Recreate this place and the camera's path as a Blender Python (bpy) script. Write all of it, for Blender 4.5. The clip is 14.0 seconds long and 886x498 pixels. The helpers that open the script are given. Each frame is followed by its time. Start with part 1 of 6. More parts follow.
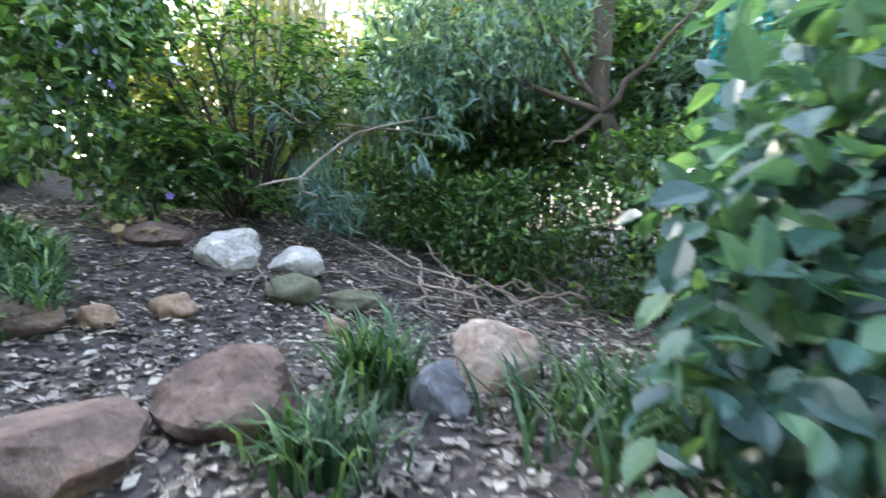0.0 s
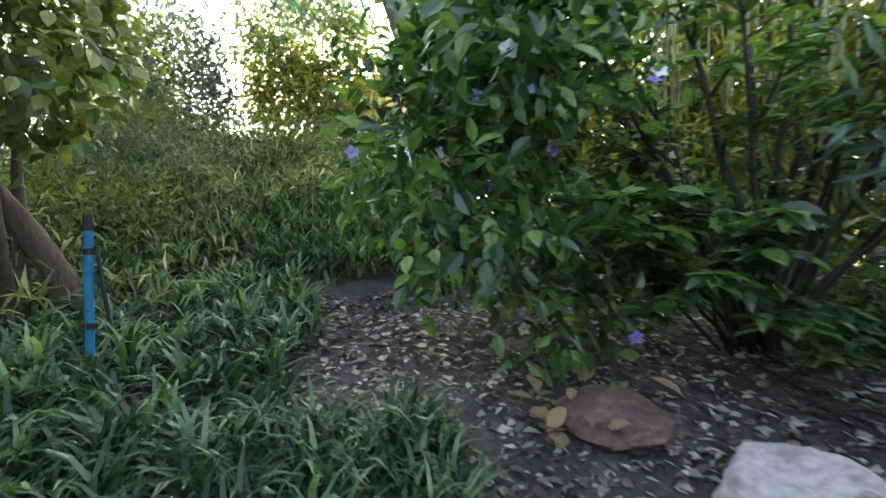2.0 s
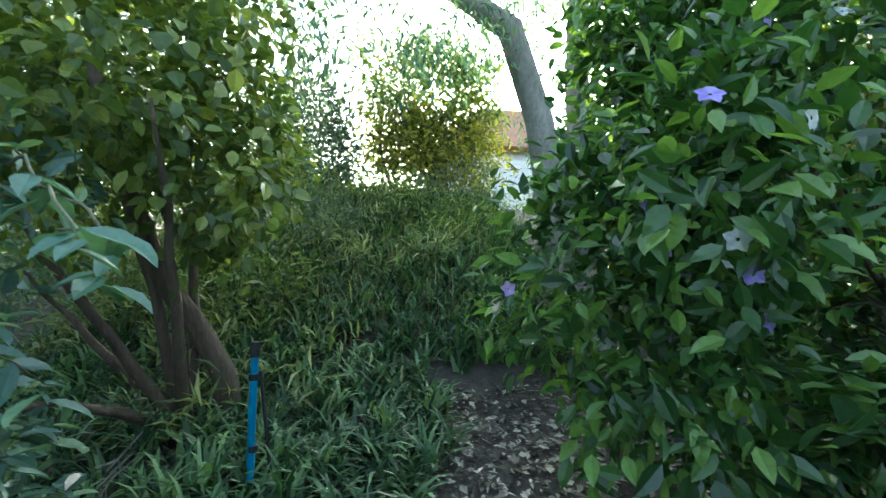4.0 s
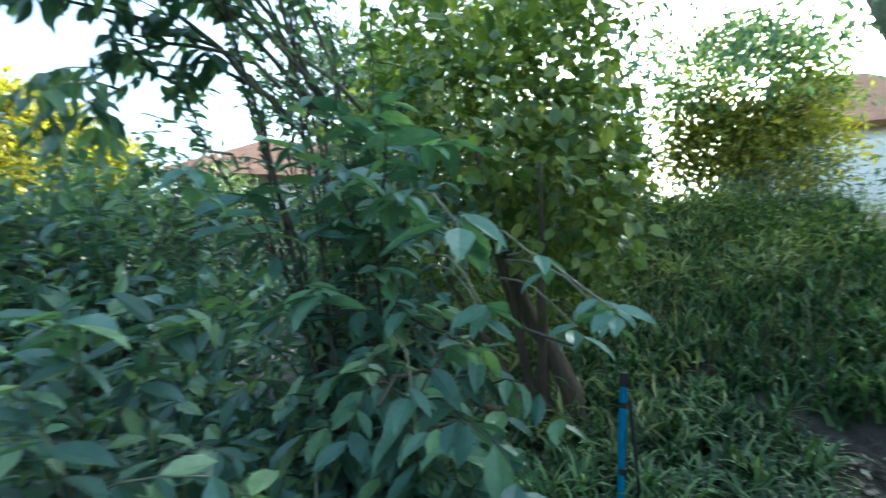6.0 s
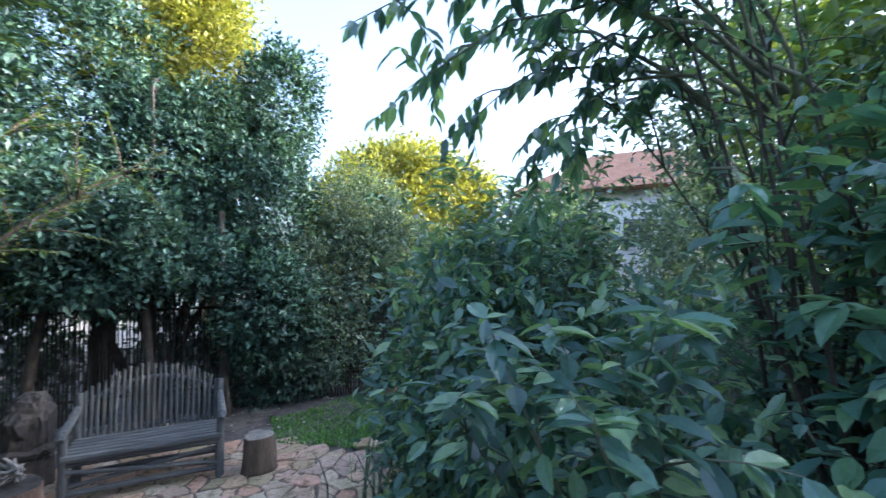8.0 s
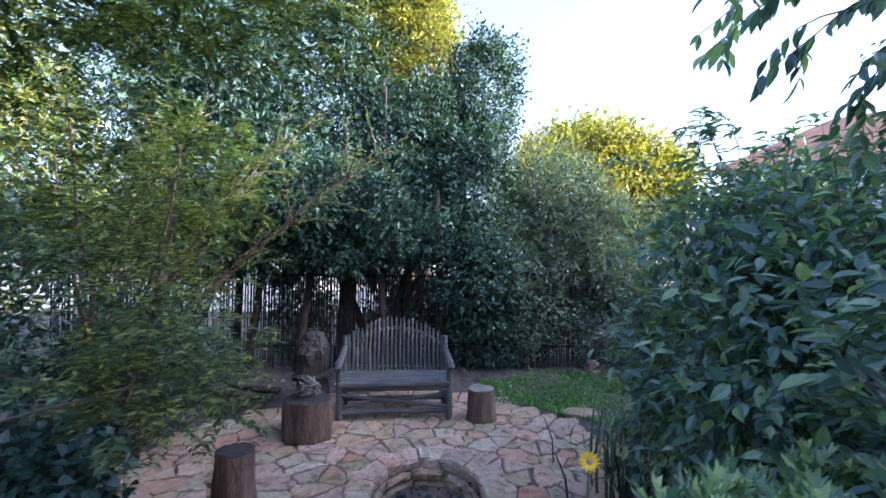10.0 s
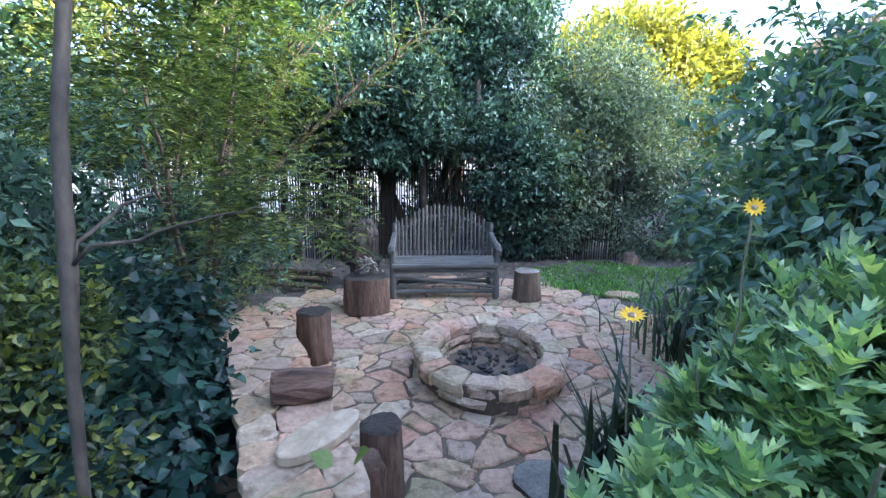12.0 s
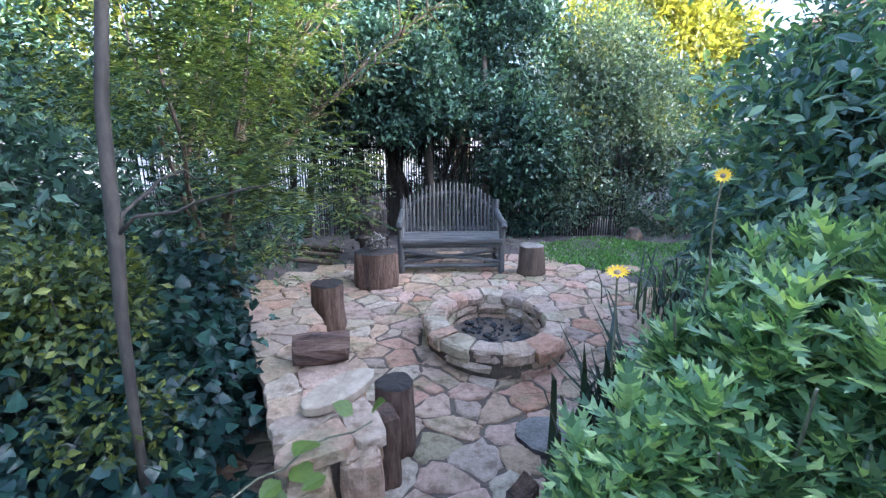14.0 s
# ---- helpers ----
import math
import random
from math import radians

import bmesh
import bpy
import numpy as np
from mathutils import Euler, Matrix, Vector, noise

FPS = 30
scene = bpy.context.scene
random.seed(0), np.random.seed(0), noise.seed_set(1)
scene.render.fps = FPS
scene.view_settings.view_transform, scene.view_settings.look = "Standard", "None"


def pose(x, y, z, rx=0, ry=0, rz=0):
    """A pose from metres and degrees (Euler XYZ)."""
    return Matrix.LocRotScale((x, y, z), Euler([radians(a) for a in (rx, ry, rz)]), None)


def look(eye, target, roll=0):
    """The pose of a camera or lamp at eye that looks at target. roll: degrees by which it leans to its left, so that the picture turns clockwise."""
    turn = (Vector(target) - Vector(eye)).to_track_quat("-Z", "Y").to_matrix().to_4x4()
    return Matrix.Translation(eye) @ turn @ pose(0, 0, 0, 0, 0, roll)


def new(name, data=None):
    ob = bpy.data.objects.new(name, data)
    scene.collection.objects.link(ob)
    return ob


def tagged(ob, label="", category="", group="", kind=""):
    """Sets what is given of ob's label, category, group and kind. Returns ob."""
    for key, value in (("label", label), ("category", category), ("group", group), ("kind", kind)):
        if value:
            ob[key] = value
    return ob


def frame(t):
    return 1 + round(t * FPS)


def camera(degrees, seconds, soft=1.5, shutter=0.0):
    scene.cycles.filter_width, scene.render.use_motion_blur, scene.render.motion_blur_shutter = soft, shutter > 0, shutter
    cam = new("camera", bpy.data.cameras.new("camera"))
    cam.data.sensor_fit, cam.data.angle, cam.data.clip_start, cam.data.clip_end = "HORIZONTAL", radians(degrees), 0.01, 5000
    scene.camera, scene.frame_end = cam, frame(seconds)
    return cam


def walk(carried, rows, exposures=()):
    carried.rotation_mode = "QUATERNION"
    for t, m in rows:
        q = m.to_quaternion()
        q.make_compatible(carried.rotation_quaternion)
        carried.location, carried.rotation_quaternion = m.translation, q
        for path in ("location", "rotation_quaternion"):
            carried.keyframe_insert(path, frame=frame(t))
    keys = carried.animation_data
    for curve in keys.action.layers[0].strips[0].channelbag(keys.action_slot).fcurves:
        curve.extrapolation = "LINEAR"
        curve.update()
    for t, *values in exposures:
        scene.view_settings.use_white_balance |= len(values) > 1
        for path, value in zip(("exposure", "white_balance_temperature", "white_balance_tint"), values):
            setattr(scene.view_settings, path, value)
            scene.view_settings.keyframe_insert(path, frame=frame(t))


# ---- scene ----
cam = camera(89.7, 14.0, soft=1.35, shutter=0.32)
PATH = [
    (0, pose(-0.888, 0.462, 0.819, 86.06, -1.56, -155.66)),
    (0.5, pose(-0.482, 0.050, 1.015, 86.28, -0.74, -142.19)),
    (1, pose(0.224, -0.329, 1.088, 86.97, -0.42, -126.46)),
    (1.5, pose(0.811, -0.618, 1.351, 87.24, 0.22, -116.37)),
    (2, pose(1.316, -0.622, 1.438, 87.53, 0.56, -109.86)),
    (2.2, pose(1.467, -0.550, 1.466, 87.96, -0.17, -108.05)),
    (4.3, pose(1.550, -0.354, 2.035, 90.12, -0.27, -95.20)),
    (4.5, pose(1.532, -0.304, 2.060, 90.28, 0.10, -93.27)),
    (5, pose(1.484, -0.174, 2.108, 90.45, 0.25, -85.29)),
    (5.5, pose(1.425, -0.097, 2.124, 90.36, -0.06, -76.62)),
    (6, pose(1.297, 0.045, 2.135, 90.32, -0.19, -64.27)),
    (6.5, pose(1.148, 0.150, 2.154, 90.63, 0.16, -52.71)),
    (7, pose(1.072, 0.212, 2.153, 91.17, 0.69, -40.71)),
    (7.5, pose(0.989, 0.258, 2.146, 91.76, 0.39, -32.90)),
    (8, pose(0.884, 0.278, 2.130, 91.85, 0.26, -24.65)),
    (8.5, pose(0.778, 0.277, 2.113, 91.88, 0.14, -17.79)),
    (9, pose(0.657, 0.280, 2.087, 92.08, -0.33, -10.70)),
    (9.2, pose(0.609, 0.279, 2.075, 92.13, -0.35, -8.45)),
    (11.3, pose(-0.001, 0.183, 1.659, 82.65, -0.97, -1.22)),
    (11.5, pose(0.006, 0.181, 1.642, 81.36, -0.61, -1.04)),
    (12, pose(0.008, 0.155, 1.638, 78.87, -0.48, -0.74)),
    (12.5, pose(-0.003, 0.122, 1.634, 77.91, -0.39, -0.67)),
    (13, pose(0.002, 0.075, 1.636, 77.28, -0.30, -0.39)),
    (13.5, pose(0.001, 0.039, 1.636, 76.83, -0.30, -0.17)),
    (14, pose(0.000, 0.000, 1.634, 76.11, -0.06, 0.00)),
]
walk(cam, PATH, exposures=[(0, 4.2, 5700, 18), (1, 3.85, 5800, 24), (2, 3.4, 5900, 20), (4.5, 3.0, 5350, -4), (5.5, 2.85, 5300, -4), (7, 2.7, 4950, -2), (8, 2.55, 4850, 14), (9, 2.2, 4800, 29), (11.5, 3.15, 4780, 16), (14, 3.36, 4780, 18)])

# ---- light ----
SUN_DIR = Vector((0.93, -0.30, 0.30)).normalized()
world = bpy.data.worlds.new("evening_sky")
scene.world = world
world.use_nodes = True
wn = world.node_tree.nodes
sky = wn.new("ShaderNodeTexSky")
sky.sky_type = "NISHITA"
sky.sun_disc = False
sky.sun_elevation = radians(17)
sky.sun_rotation = radians(108)
sky.dust_density = 6.0
wn["Background"].inputs["Strength"].default_value = 0.15
haze = wn.new("ShaderNodeHueSaturation")
haze.inputs["Saturation"].default_value = 0.62
world.node_tree.links.new(sky.outputs[0], haze.inputs["Color"])
world.node_tree.links.new(haze.outputs[0], wn["Background"].inputs["Color"])
sun = new("sun", bpy.data.lights.new("sun", "SUN"))
sun.data.energy, sun.data.angle, sun.data.color = 2.6, radians(0.6), (1.0, 0.80, 0.50)
sun.matrix_world = look(SUN_DIR * 40, (0, 0, 0))

# ---- materials ----
def material(name):
    m = bpy.data.materials.new(name)
    m.use_nodes = True
    nt = m.node_tree
    return m, nt, nt.nodes["Principled BSDF"]


def ramp(nt, fac, stops):
    r = nt.nodes.new("ShaderNodeValToRGB")
    el = r.color_ramp.elements
    while len(el) < len(stops):
        el.new(0.5)
    for e, (p, c) in zip(el, stops):
        e.position, e.color = p, (*c, 1)
    nt.links.new(fac, r.inputs["Fac"])
    return r.outputs["Color"]


def noise_tex(nt, scale, detail=4.0, rough=0.6, stretch=None, coord="Object"):
    tc = nt.nodes.new("ShaderNodeNewGeometry" if coord == "Position" else "ShaderNodeTexCoord")
    n = nt.nodes.new("ShaderNodeTexNoise")
    n.inputs["Scale"].default_value, n.inputs["Detail"].default_value, n.inputs["Roughness"].default_value = scale, detail, rough
    if stretch:
        mp = nt.nodes.new("ShaderNodeMapping")
        mp.inputs["Scale"].default_value = stretch
        nt.links.new(tc.outputs[coord], mp.inputs["Vector"])
        nt.links.new(mp.outputs[0], n.inputs["Vector"])
    else:
        nt.links.new(tc.outputs[coord], n.inputs["Vector"])
    return n.outputs["Fac"]


def mixed(nt, fac, a, b, mode="MIX"):
    mx = nt.nodes.new("ShaderNodeMix")
    mx.data_type, mx.blend_type = "RGBA", mode
    for k, v in ((0, fac), (6, a), (7, b)):
        if isinstance(v, (int, float)):
            mx.inputs[k].default_value = v
        elif isinstance(v, tuple):
            mx.inputs[k].default_value = (*v, 1)
        else:
            nt.links.new(v, mx.inputs[k])
    return mx.outputs[2]


def bumped(nt, bsdf, height, strength, distance):
    b = nt.nodes.new("ShaderNodeBump")
    b.inputs["Strength"].default_value, b.inputs["Distance"].default_value = strength, distance
    nt.links.new(height, b.inputs["Height"])
    nt.links.new(b.outputs[0], bsdf.inputs["Normal"])


def rough_mat(name, stops, scale, fine, bump=0.6, dist=0.01, rough=0.85, stretch=None, per_object=None, island=None, mix=0.75, coord="Object", moss=None):
    m, nt, p = material(name)
    base = ramp(nt, noise_tex(nt, scale, 5, 0.65, stretch, coord), stops)
    if per_object:
        oi = nt.nodes.new("ShaderNodeObjectInfo")
        base = mixed(nt, mix, base, ramp(nt, oi.outputs["Random"], per_object))
    if island:
        g = nt.nodes.new("ShaderNodeNewGeometry")
        base = mixed(nt, 0.72, base, ramp(nt, g.outputs["Random Per Island"], island))
    if moss:
        patch = ramp(nt, noise_tex(nt, 1.7, 7, 0.72, None, coord), [(0.50, (0, 0, 0)), (0.66, (0.8, 0.8, 0.8))])
        base = mixed(nt, patch, base, moss)
        stain = ramp(nt, noise_tex(nt, 11, 5, 0.6, None, coord), [(0.34, (0.58, 0.54, 0.50)), (0.48, (1, 1, 1))])
        base = mixed(nt, 1.0, base, stain, "MULTIPLY")
    f = noise_tex(nt, fine, 6, 0.7, stretch, coord)
    base = mixed(nt, 1.0, base, ramp(nt, f, [(0.25, (0.55, 0.55, 0.55)), (0.75, (1.2, 1.2, 1.2))]), "MULTIPLY")
    nt.links.new(base, p.inputs["Base Color"])
    p.inputs["Roughness"].default_value = rough
    bumped(nt, p, f, bump, dist)
    return m


def leaf_mat(name, dark, mid, light, rough=0.42, through_light=0.35, spec=0.45):
    """Leaf blade: per-leaf tint, faint mottling, some light passing through."""
    m, nt, p = material(name)
    g = nt.nodes.new("ShaderNodeNewGeometry")
    c = ramp(nt, g.outputs["Random Per Island"], [(0.0, dark), (0.55, mid), (1.0, light)])
    c = mixed(nt, 1.0, c, ramp(nt, noise_tex(nt, 1.3, 3), [(0.3, (0.72, 0.75, 0.78)), (0.7, (1.2, 1.18, 1.05))]), "MULTIPLY")
    c = mixed(nt, 1.0, c, ramp(nt, noise_tex(nt, 60, 2), [(0.3, (0.85, 0.85, 0.85)), (0.7, (1.1, 1.1, 1.1))]), "MULTIPLY")
    nt.links.new(c, p.inputs["Base Color"])
    p.inputs["Roughness"].default_value = rough
    p.inputs["Specular IOR Level"].default_value = spec
    tr = nt.nodes.new("ShaderNodeBsdfTranslucent")
    nt.links.new(mixed(nt, 1.0, c, (1.7, 1.75, 0.7), "MULTIPLY"), tr.inputs["Color"])
    ms = nt.nodes.new("ShaderNodeMixShader")
    ms.inputs[0].default_value = through_light
    nt.links.new(p.outputs[0], ms.inputs[1])
    nt.links.new(tr.outputs[0], ms.inputs[2])
    nt.links.new(ms.outputs[0], nt.nodes["Material Output"].inputs["Surface"])
    return m


LEAF_DARK = leaf_mat("dark_hedge_leaf", (0.016, 0.035, 0.030), (0.045, 0.09, 0.071), (0.145, 0.23, 0.16), rough=0.43, through_light=0.22, spec=0.35)
LEAF_GREY = leaf_mat("grey_hedge_leaf", (0.05, 0.08, 0.065), (0.10, 0.145, 0.115), (0.20, 0.24, 0.18))
# Yellow leaf whose base colour also carries the gold of the low sun.
LEAF_SUN_YELLOW = leaf_mat("sun_yellow_leaf", (0.12, 0.13, 0.02), (0.24, 0.24, 0.035), (0.40, 0.36, 0.06), through_light=0.45)
LEAF_FEATHER = leaf_mat("feathery_leaf", (0.016, 0.032, 0.013), (0.055, 0.085, 0.026), (0.21, 0.23, 0.05), through_light=0.36)
LEAF_BROAD = leaf_mat("broad_shrub_leaf", (0.038, 0.086, 0.074), (0.115, 0.205, 0.17), (0.30, 0.41, 0.21), rough=0.33, through_light=0.34, spec=0.7)
LEAF_PALE = leaf_mat("large_pale_leaf", (0.05, 0.11, 0.095), (0.10, 0.19, 0.155), (0.20, 0.32, 0.15), rough=0.4, through_light=0.3)
LEAF_BRUN = leaf_mat("glossy_flower_shrub_leaf", (0.018, 0.05, 0.016), (0.06, 0.135, 0.035), (0.20, 0.32, 0.08), rough=0.32, spec=0.6)
LEAF_LOBED = leaf_mat("lobed_daisy_leaf", (0.06, 0.12, 0.06), (0.21, 0.33, 0.18), (0.50, 0.60, 0.26), rough=0.34, spec=0.7)
LEAF_COVER = leaf_mat("ground_cover_leaf", (0.035, 0.09, 0.045), (0.08, 0.165, 0.075), (0.17, 0.28, 0.12), rough=0.45)
LEAF_IVY = leaf_mat("ivy_leaf", (0.007, 0.024, 0.022), (0.016, 0.045, 0.040), (0.05, 0.11, 0.09), rough=0.36, through_light=0.2)
LEAF_IVY2 = leaf_mat("blue_creeper_leaf", (0.03, 0.075, 0.065), (0.06, 0.13, 0.115), (0.13, 0.24, 0.12), rough=0.32)
LEAF_LIGHT = leaf_mat("small_light_leaf", (0.06, 0.10, 0.028), (0.13, 0.185, 0.045), (0.26, 0.29, 0.07))
LEAF_BLUE = leaf_mat("blue_green_leaf", (0.07, 0.13, 0.12), (0.12, 0.20, 0.18), (0.20, 0.30, 0.27), rough=0.5)
GRASS = leaf_mat("bank_grass", (0.016, 0.045, 0.022), (0.06, 0.13, 0.055), (0.23, 0.35, 0.16), rough=0.5, through_light=0.3)
SCRUBBY = leaf_mat("dry_green_scrub", (0.09, 0.13, 0.065), (0.23, 0.27, 0.13), (0.46, 0.46, 0.27), rough=0.6)
LAWN = leaf_mat("lawn_grass", (0.06, 0.14, 0.03), (0.10, 0.21, 0.045), (0.16, 0.30, 0.07), rough=0.6)
STRAP = leaf_mat("dark_strap_leaf", (0.018, 0.030, 0.020), (0.03, 0.048, 0.03), (0.06, 0.085, 0.05), through_light=0.15)
DRY = leaf_mat("dry_grass_stem", (0.16, 0.12, 0.06), (0.30, 0.23, 0.12), (0.45, 0.36, 0.20), rough=0.8, through_light=0.2)
LITTER = leaf_mat("leaf_litter", (0.05, 0.04, 0.034), (0.20, 0.165, 0.135), (0.55, 0.50, 0.43), rough=0.8, through_light=0.05)
PURPLE = leaf_mat("violet_petal", (0.22, 0.16, 0.62), (0.32, 0.24, 0.75), (0.46, 0.38, 0.85), through_light=0.3)
WHITE_PETAL = leaf_mat("pale_petal", (0.6, 0.58, 0.72), (0.72, 0.70, 0.82), (0.8, 0.8, 0.85), through_light=0.3)
GOLD = leaf_mat("golden_petal", (0.75, 0.42, 0.01), (0.85, 0.52, 0.015), (0.9, 0.62, 0.03), through_light=0.3)

SOIL = rough_mat("dark_mulch_soil", [(0.3, (0.05, 0.042, 0.037)), (0.55, (0.13, 0.112, 0.098)), (0.8, (0.22, 0.19, 0.17))], 5, 55, 0.9, 0.03, 0.95)
BARK = rough_mat("brown_bark", [(0.3, (0.06, 0.043, 0.03)), (0.7, (0.17, 0.125, 0.085))], 6, 40, 0.8, 0.02, 0.9, (1, 1, 0.25))
BARK_PALE = rough_mat("pale_smooth_bark", [(0.3, (0.16, 0.15, 0.13)), (0.7, (0.34, 0.32, 0.29))], 4, 30, 0.4, 0.01, 0.8, (1, 1, 0.5))
BARK_OLIVE = rough_mat("olive_young_bark", [(0.3, (0.022, 0.018, 0.013)), (0.7, (0.065, 0.055, 0.042))], 5, 40, 0.4, 0.006, 0.8, (1, 1, 0.4))
TWIG = rough_mat("dark_twig", [(0.3, (0.03, 0.024, 0.018)), (0.7, (0.09, 0.07, 0.05))], 8, 60, 0.5, 0.005, 0.9)
TWIG_GREEN = rough_mat("grey_green_twig", [(0.3, (0.10, 0.10, 0.06)), (0.7, (0.24, 0.23, 0.14))], 8, 60, 0.4, 0.004, 0.8)
GREYWOOD = rough_mat("weathered_grey_wood", [(0.25, (0.04, 0.04, 0.039)), (0.55, (0.105, 0.105, 0.10)), (0.8, (0.20, 0.20, 0.19))], 5, 45, 0.8, 0.008, 0.85, (6, 6, 0.6))
GREYWOOD_X = rough_mat("weathered_grey_plank", [(0.25, (0.04, 0.04, 0.039)), (0.55, (0.115, 0.115, 0.11)), (0.8, (0.22, 0.22, 0.21))], 5, 45, 0.8, 0.008, 0.85, (0.6, 6, 6))
ENDGRAIN = rough_mat("cut_log_end", [(0.3, (0.11, 0.10, 0.085)), (0.7, (0.30, 0.27, 0.23))], 7, 50, 0.7, 0.008, 0.9)
PALESTICK = rough_mat("pale_dry_stick", [(0.3, (0.22, 0.17, 0.12)), (0.7, (0.45, 0.37, 0.28))], 7, 50, 0.4, 0.004, 0.9)
LOGWOOD = rough_mat("brown_split_log", [(0.3, (0.045, 0.032, 0.025)), (0.5, (0.15, 0.09, 0.06)), (0.75, (0.28, 0.19, 0.13))], 9, 40, 1.0, 0.035, 0.9, (1, 1, 0.22))
LOGWOOD_X = rough_mat("brown_split_timber", [(0.3, (0.05, 0.033, 0.026)), (0.5, (0.17, 0.105, 0.075)), (0.75, (0.30, 0.21, 0.15))], 7, 40, 1.0, 0.015, 0.9, (0.3, 2, 2))
BEIGE = rough_mat("smooth_beige_slab", [(0.3, (0.34, 0.27, 0.185)), (0.7, (0.47, 0.385, 0.28))], 4, 14, 0.15, 0.003, 0.8)
BURNT = rough_mat("charred_log", [(0.35, (0.02, 0.018, 0.016)), (0.6, (0.06, 0.048, 0.038)), (0.8, (0.15, 0.11, 0.08))], 3, 40, 0.8, 0.015, 0.9, (1, 1, 0.35))
CANE = rough_mat("bamboo_cane", [(0.3, (0.16, 0.17, 0.06)), (0.7, (0.36, 0.35, 0.16))], 4, 40, 0.2, 0.003, 0.5, (1, 1, 0.3))
REED = rough_mat("fence_pole", [(0.3, (0.02, 0.017, 0.014)), (0.7, (0.065, 0.052, 0.04))], 6, 50, 0.5, 0.004, 0.9, (1, 1, 0.2))
STONES = [(0.0, (0.50, 0.22, 0.11)), (0.12, (0.66, 0.55, 0.41)), (0.28, (0.36, 0.30, 0.16)), (0.42, (0.62, 0.34, 0.22)), (0.56, (0.48, 0.37, 0.28)), (0.7, (0.66, 0.44, 0.26)), (0.85, (0.37, 0.28, 0.22)), (1.0, (0.66, 0.42, 0.31))]
FLAG = rough_mat("sandstone_flag", [(0.30, (0.13, 0.11, 0.08)), (0.45, (0.36, 0.28, 0.20)), (0.60, (0.52, 0.40, 0.29)), (0.75, (0.32, 0.29, 0.20))], 5.5, 34, 1.0, 0.02, 0.82, None, STONES, mix=0.74, coord="Position", moss=(0.24, 0.235, 0.11))
PITSTONE = rough_mat("fire_pit_sandstone", [(0.28, (0.20, 0.13, 0.08)), (0.45, (0.42, 0.29, 0.19)), (0.65, (0.62, 0.50, 0.38))], 6, 30, 1.0, 0.022, 0.88, None, STONES, mix=0.45, coord="Position", moss=(0.24, 0.21, 0.11))
CAPSTONE = rough_mat("pale_coping_sandstone", [(0.28, (0.30, 0.18, 0.11)), (0.45, (0.48, 0.35, 0.24)), (0.65, (0.60, 0.49, 0.37))], 5, 30, 1.0, 0.02, 0.88, None, STONES, mix=0.60, coord="Position", moss=(0.34, 0.30, 0.18))
MORTAR = rough_mat("mossy_joint_sand", [(0.3, (0.06, 0.045, 0.03)), (0.55, (0.15, 0.115, 0.08)), (0.75, (0.09, 0.10, 0.045))], 2.5, 70, 0.8, 0.01, 0.95)
ASH = rough_mat("ash_and_charcoal", [(0.35, (0.02, 0.02, 0.021)), (0.6, (0.07, 0.07, 0.07)), (0.8, (0.28, 0.28, 0.28))], 9, 60, 0.9, 0.02, 0.95)
ROCK_WHITE = rough_mat("white_quartz_rock", [(0.30, (0.30, 0.27, 0.20)), (0.46, (0.58, 0.55, 0.47)), (0.75, (0.74, 0.71, 0.64))], 4, 30, 0.7, 0.02, 0.8)
ROCK_PINK = rough_mat("pale_pink_rock", [(0.30, (0.32, 0.18, 0.12)), (0.47, (0.44, 0.35, 0.26)), (0.72, (0.54, 0.46, 0.37))], 3.5, 30, 0.7, 0.012, 0.85)
ROCK_TAN = rough_mat("tan_river_rock", [(0.25, (0.20, 0.13, 0.08)), (0.5, (0.36, 0.25, 0.15)), (0.8, (0.48, 0.38, 0.27))], 3, 35, 0.5, 0.012, 0.8)
ROCK_RED = rough_mat("rust_brown_boulder", [(0.30, (0.08, 0.055, 0.045)), (0.47, (0.17, 0.115, 0.085)), (0.60, (0.27, 0.19, 0.14)), (0.72, (0.42, 0.22, 0.10))], 3.5, 35, 0.8, 0.02, 0.8)
ROCK_GREY = rough_mat("grey_slab_rock", [(0.25, (0.14, 0.14, 0.14)), (0.5, (0.26, 0.26, 0.27)), (0.8, (0.36, 0.37, 0.38))], 3, 35, 0.6, 0.012, 0.8)
BLUE_PIPE = rough_mat("blue_painted_pipe", [(0.3, (0.01, 0.17, 0.34)), (0.7, (0.03, 0.28, 0.50))], 9, 60, 0.2, 0.002, 0.5)
BLACK = rough_mat("black_hose_rubber", [(0.3, (0.010, 0.010, 0.011)), (0.7, (0.03, 0.03, 0.03))], 9, 60, 0.2, 0.002, 0.6)
WALLPAINT = rough_mat("white_house_plaster", [(0.3, (0.70, 0.68, 0.64)), (0.7, (0.82, 0.80, 0.77))], 1.2, 20, 0.2, 0.005, 0.9)
ROOF = rough_mat("terracotta_roof", [(0.3, (0.28, 0.13, 0.07)), (0.7, (0.44, 0.23, 0.13))], 2, 14, 0.6, 0.03, 0.9)
GLASS_DARK = rough_mat("dark_window_pane", [(0.3, (0.03, 0.035, 0.04)), (0.7, (0.06, 0.065, 0.07))], 1, 5, 0.05, 0.001, 0.1)

# ---- building helpers ----
rng = np.random.default_rng(7)


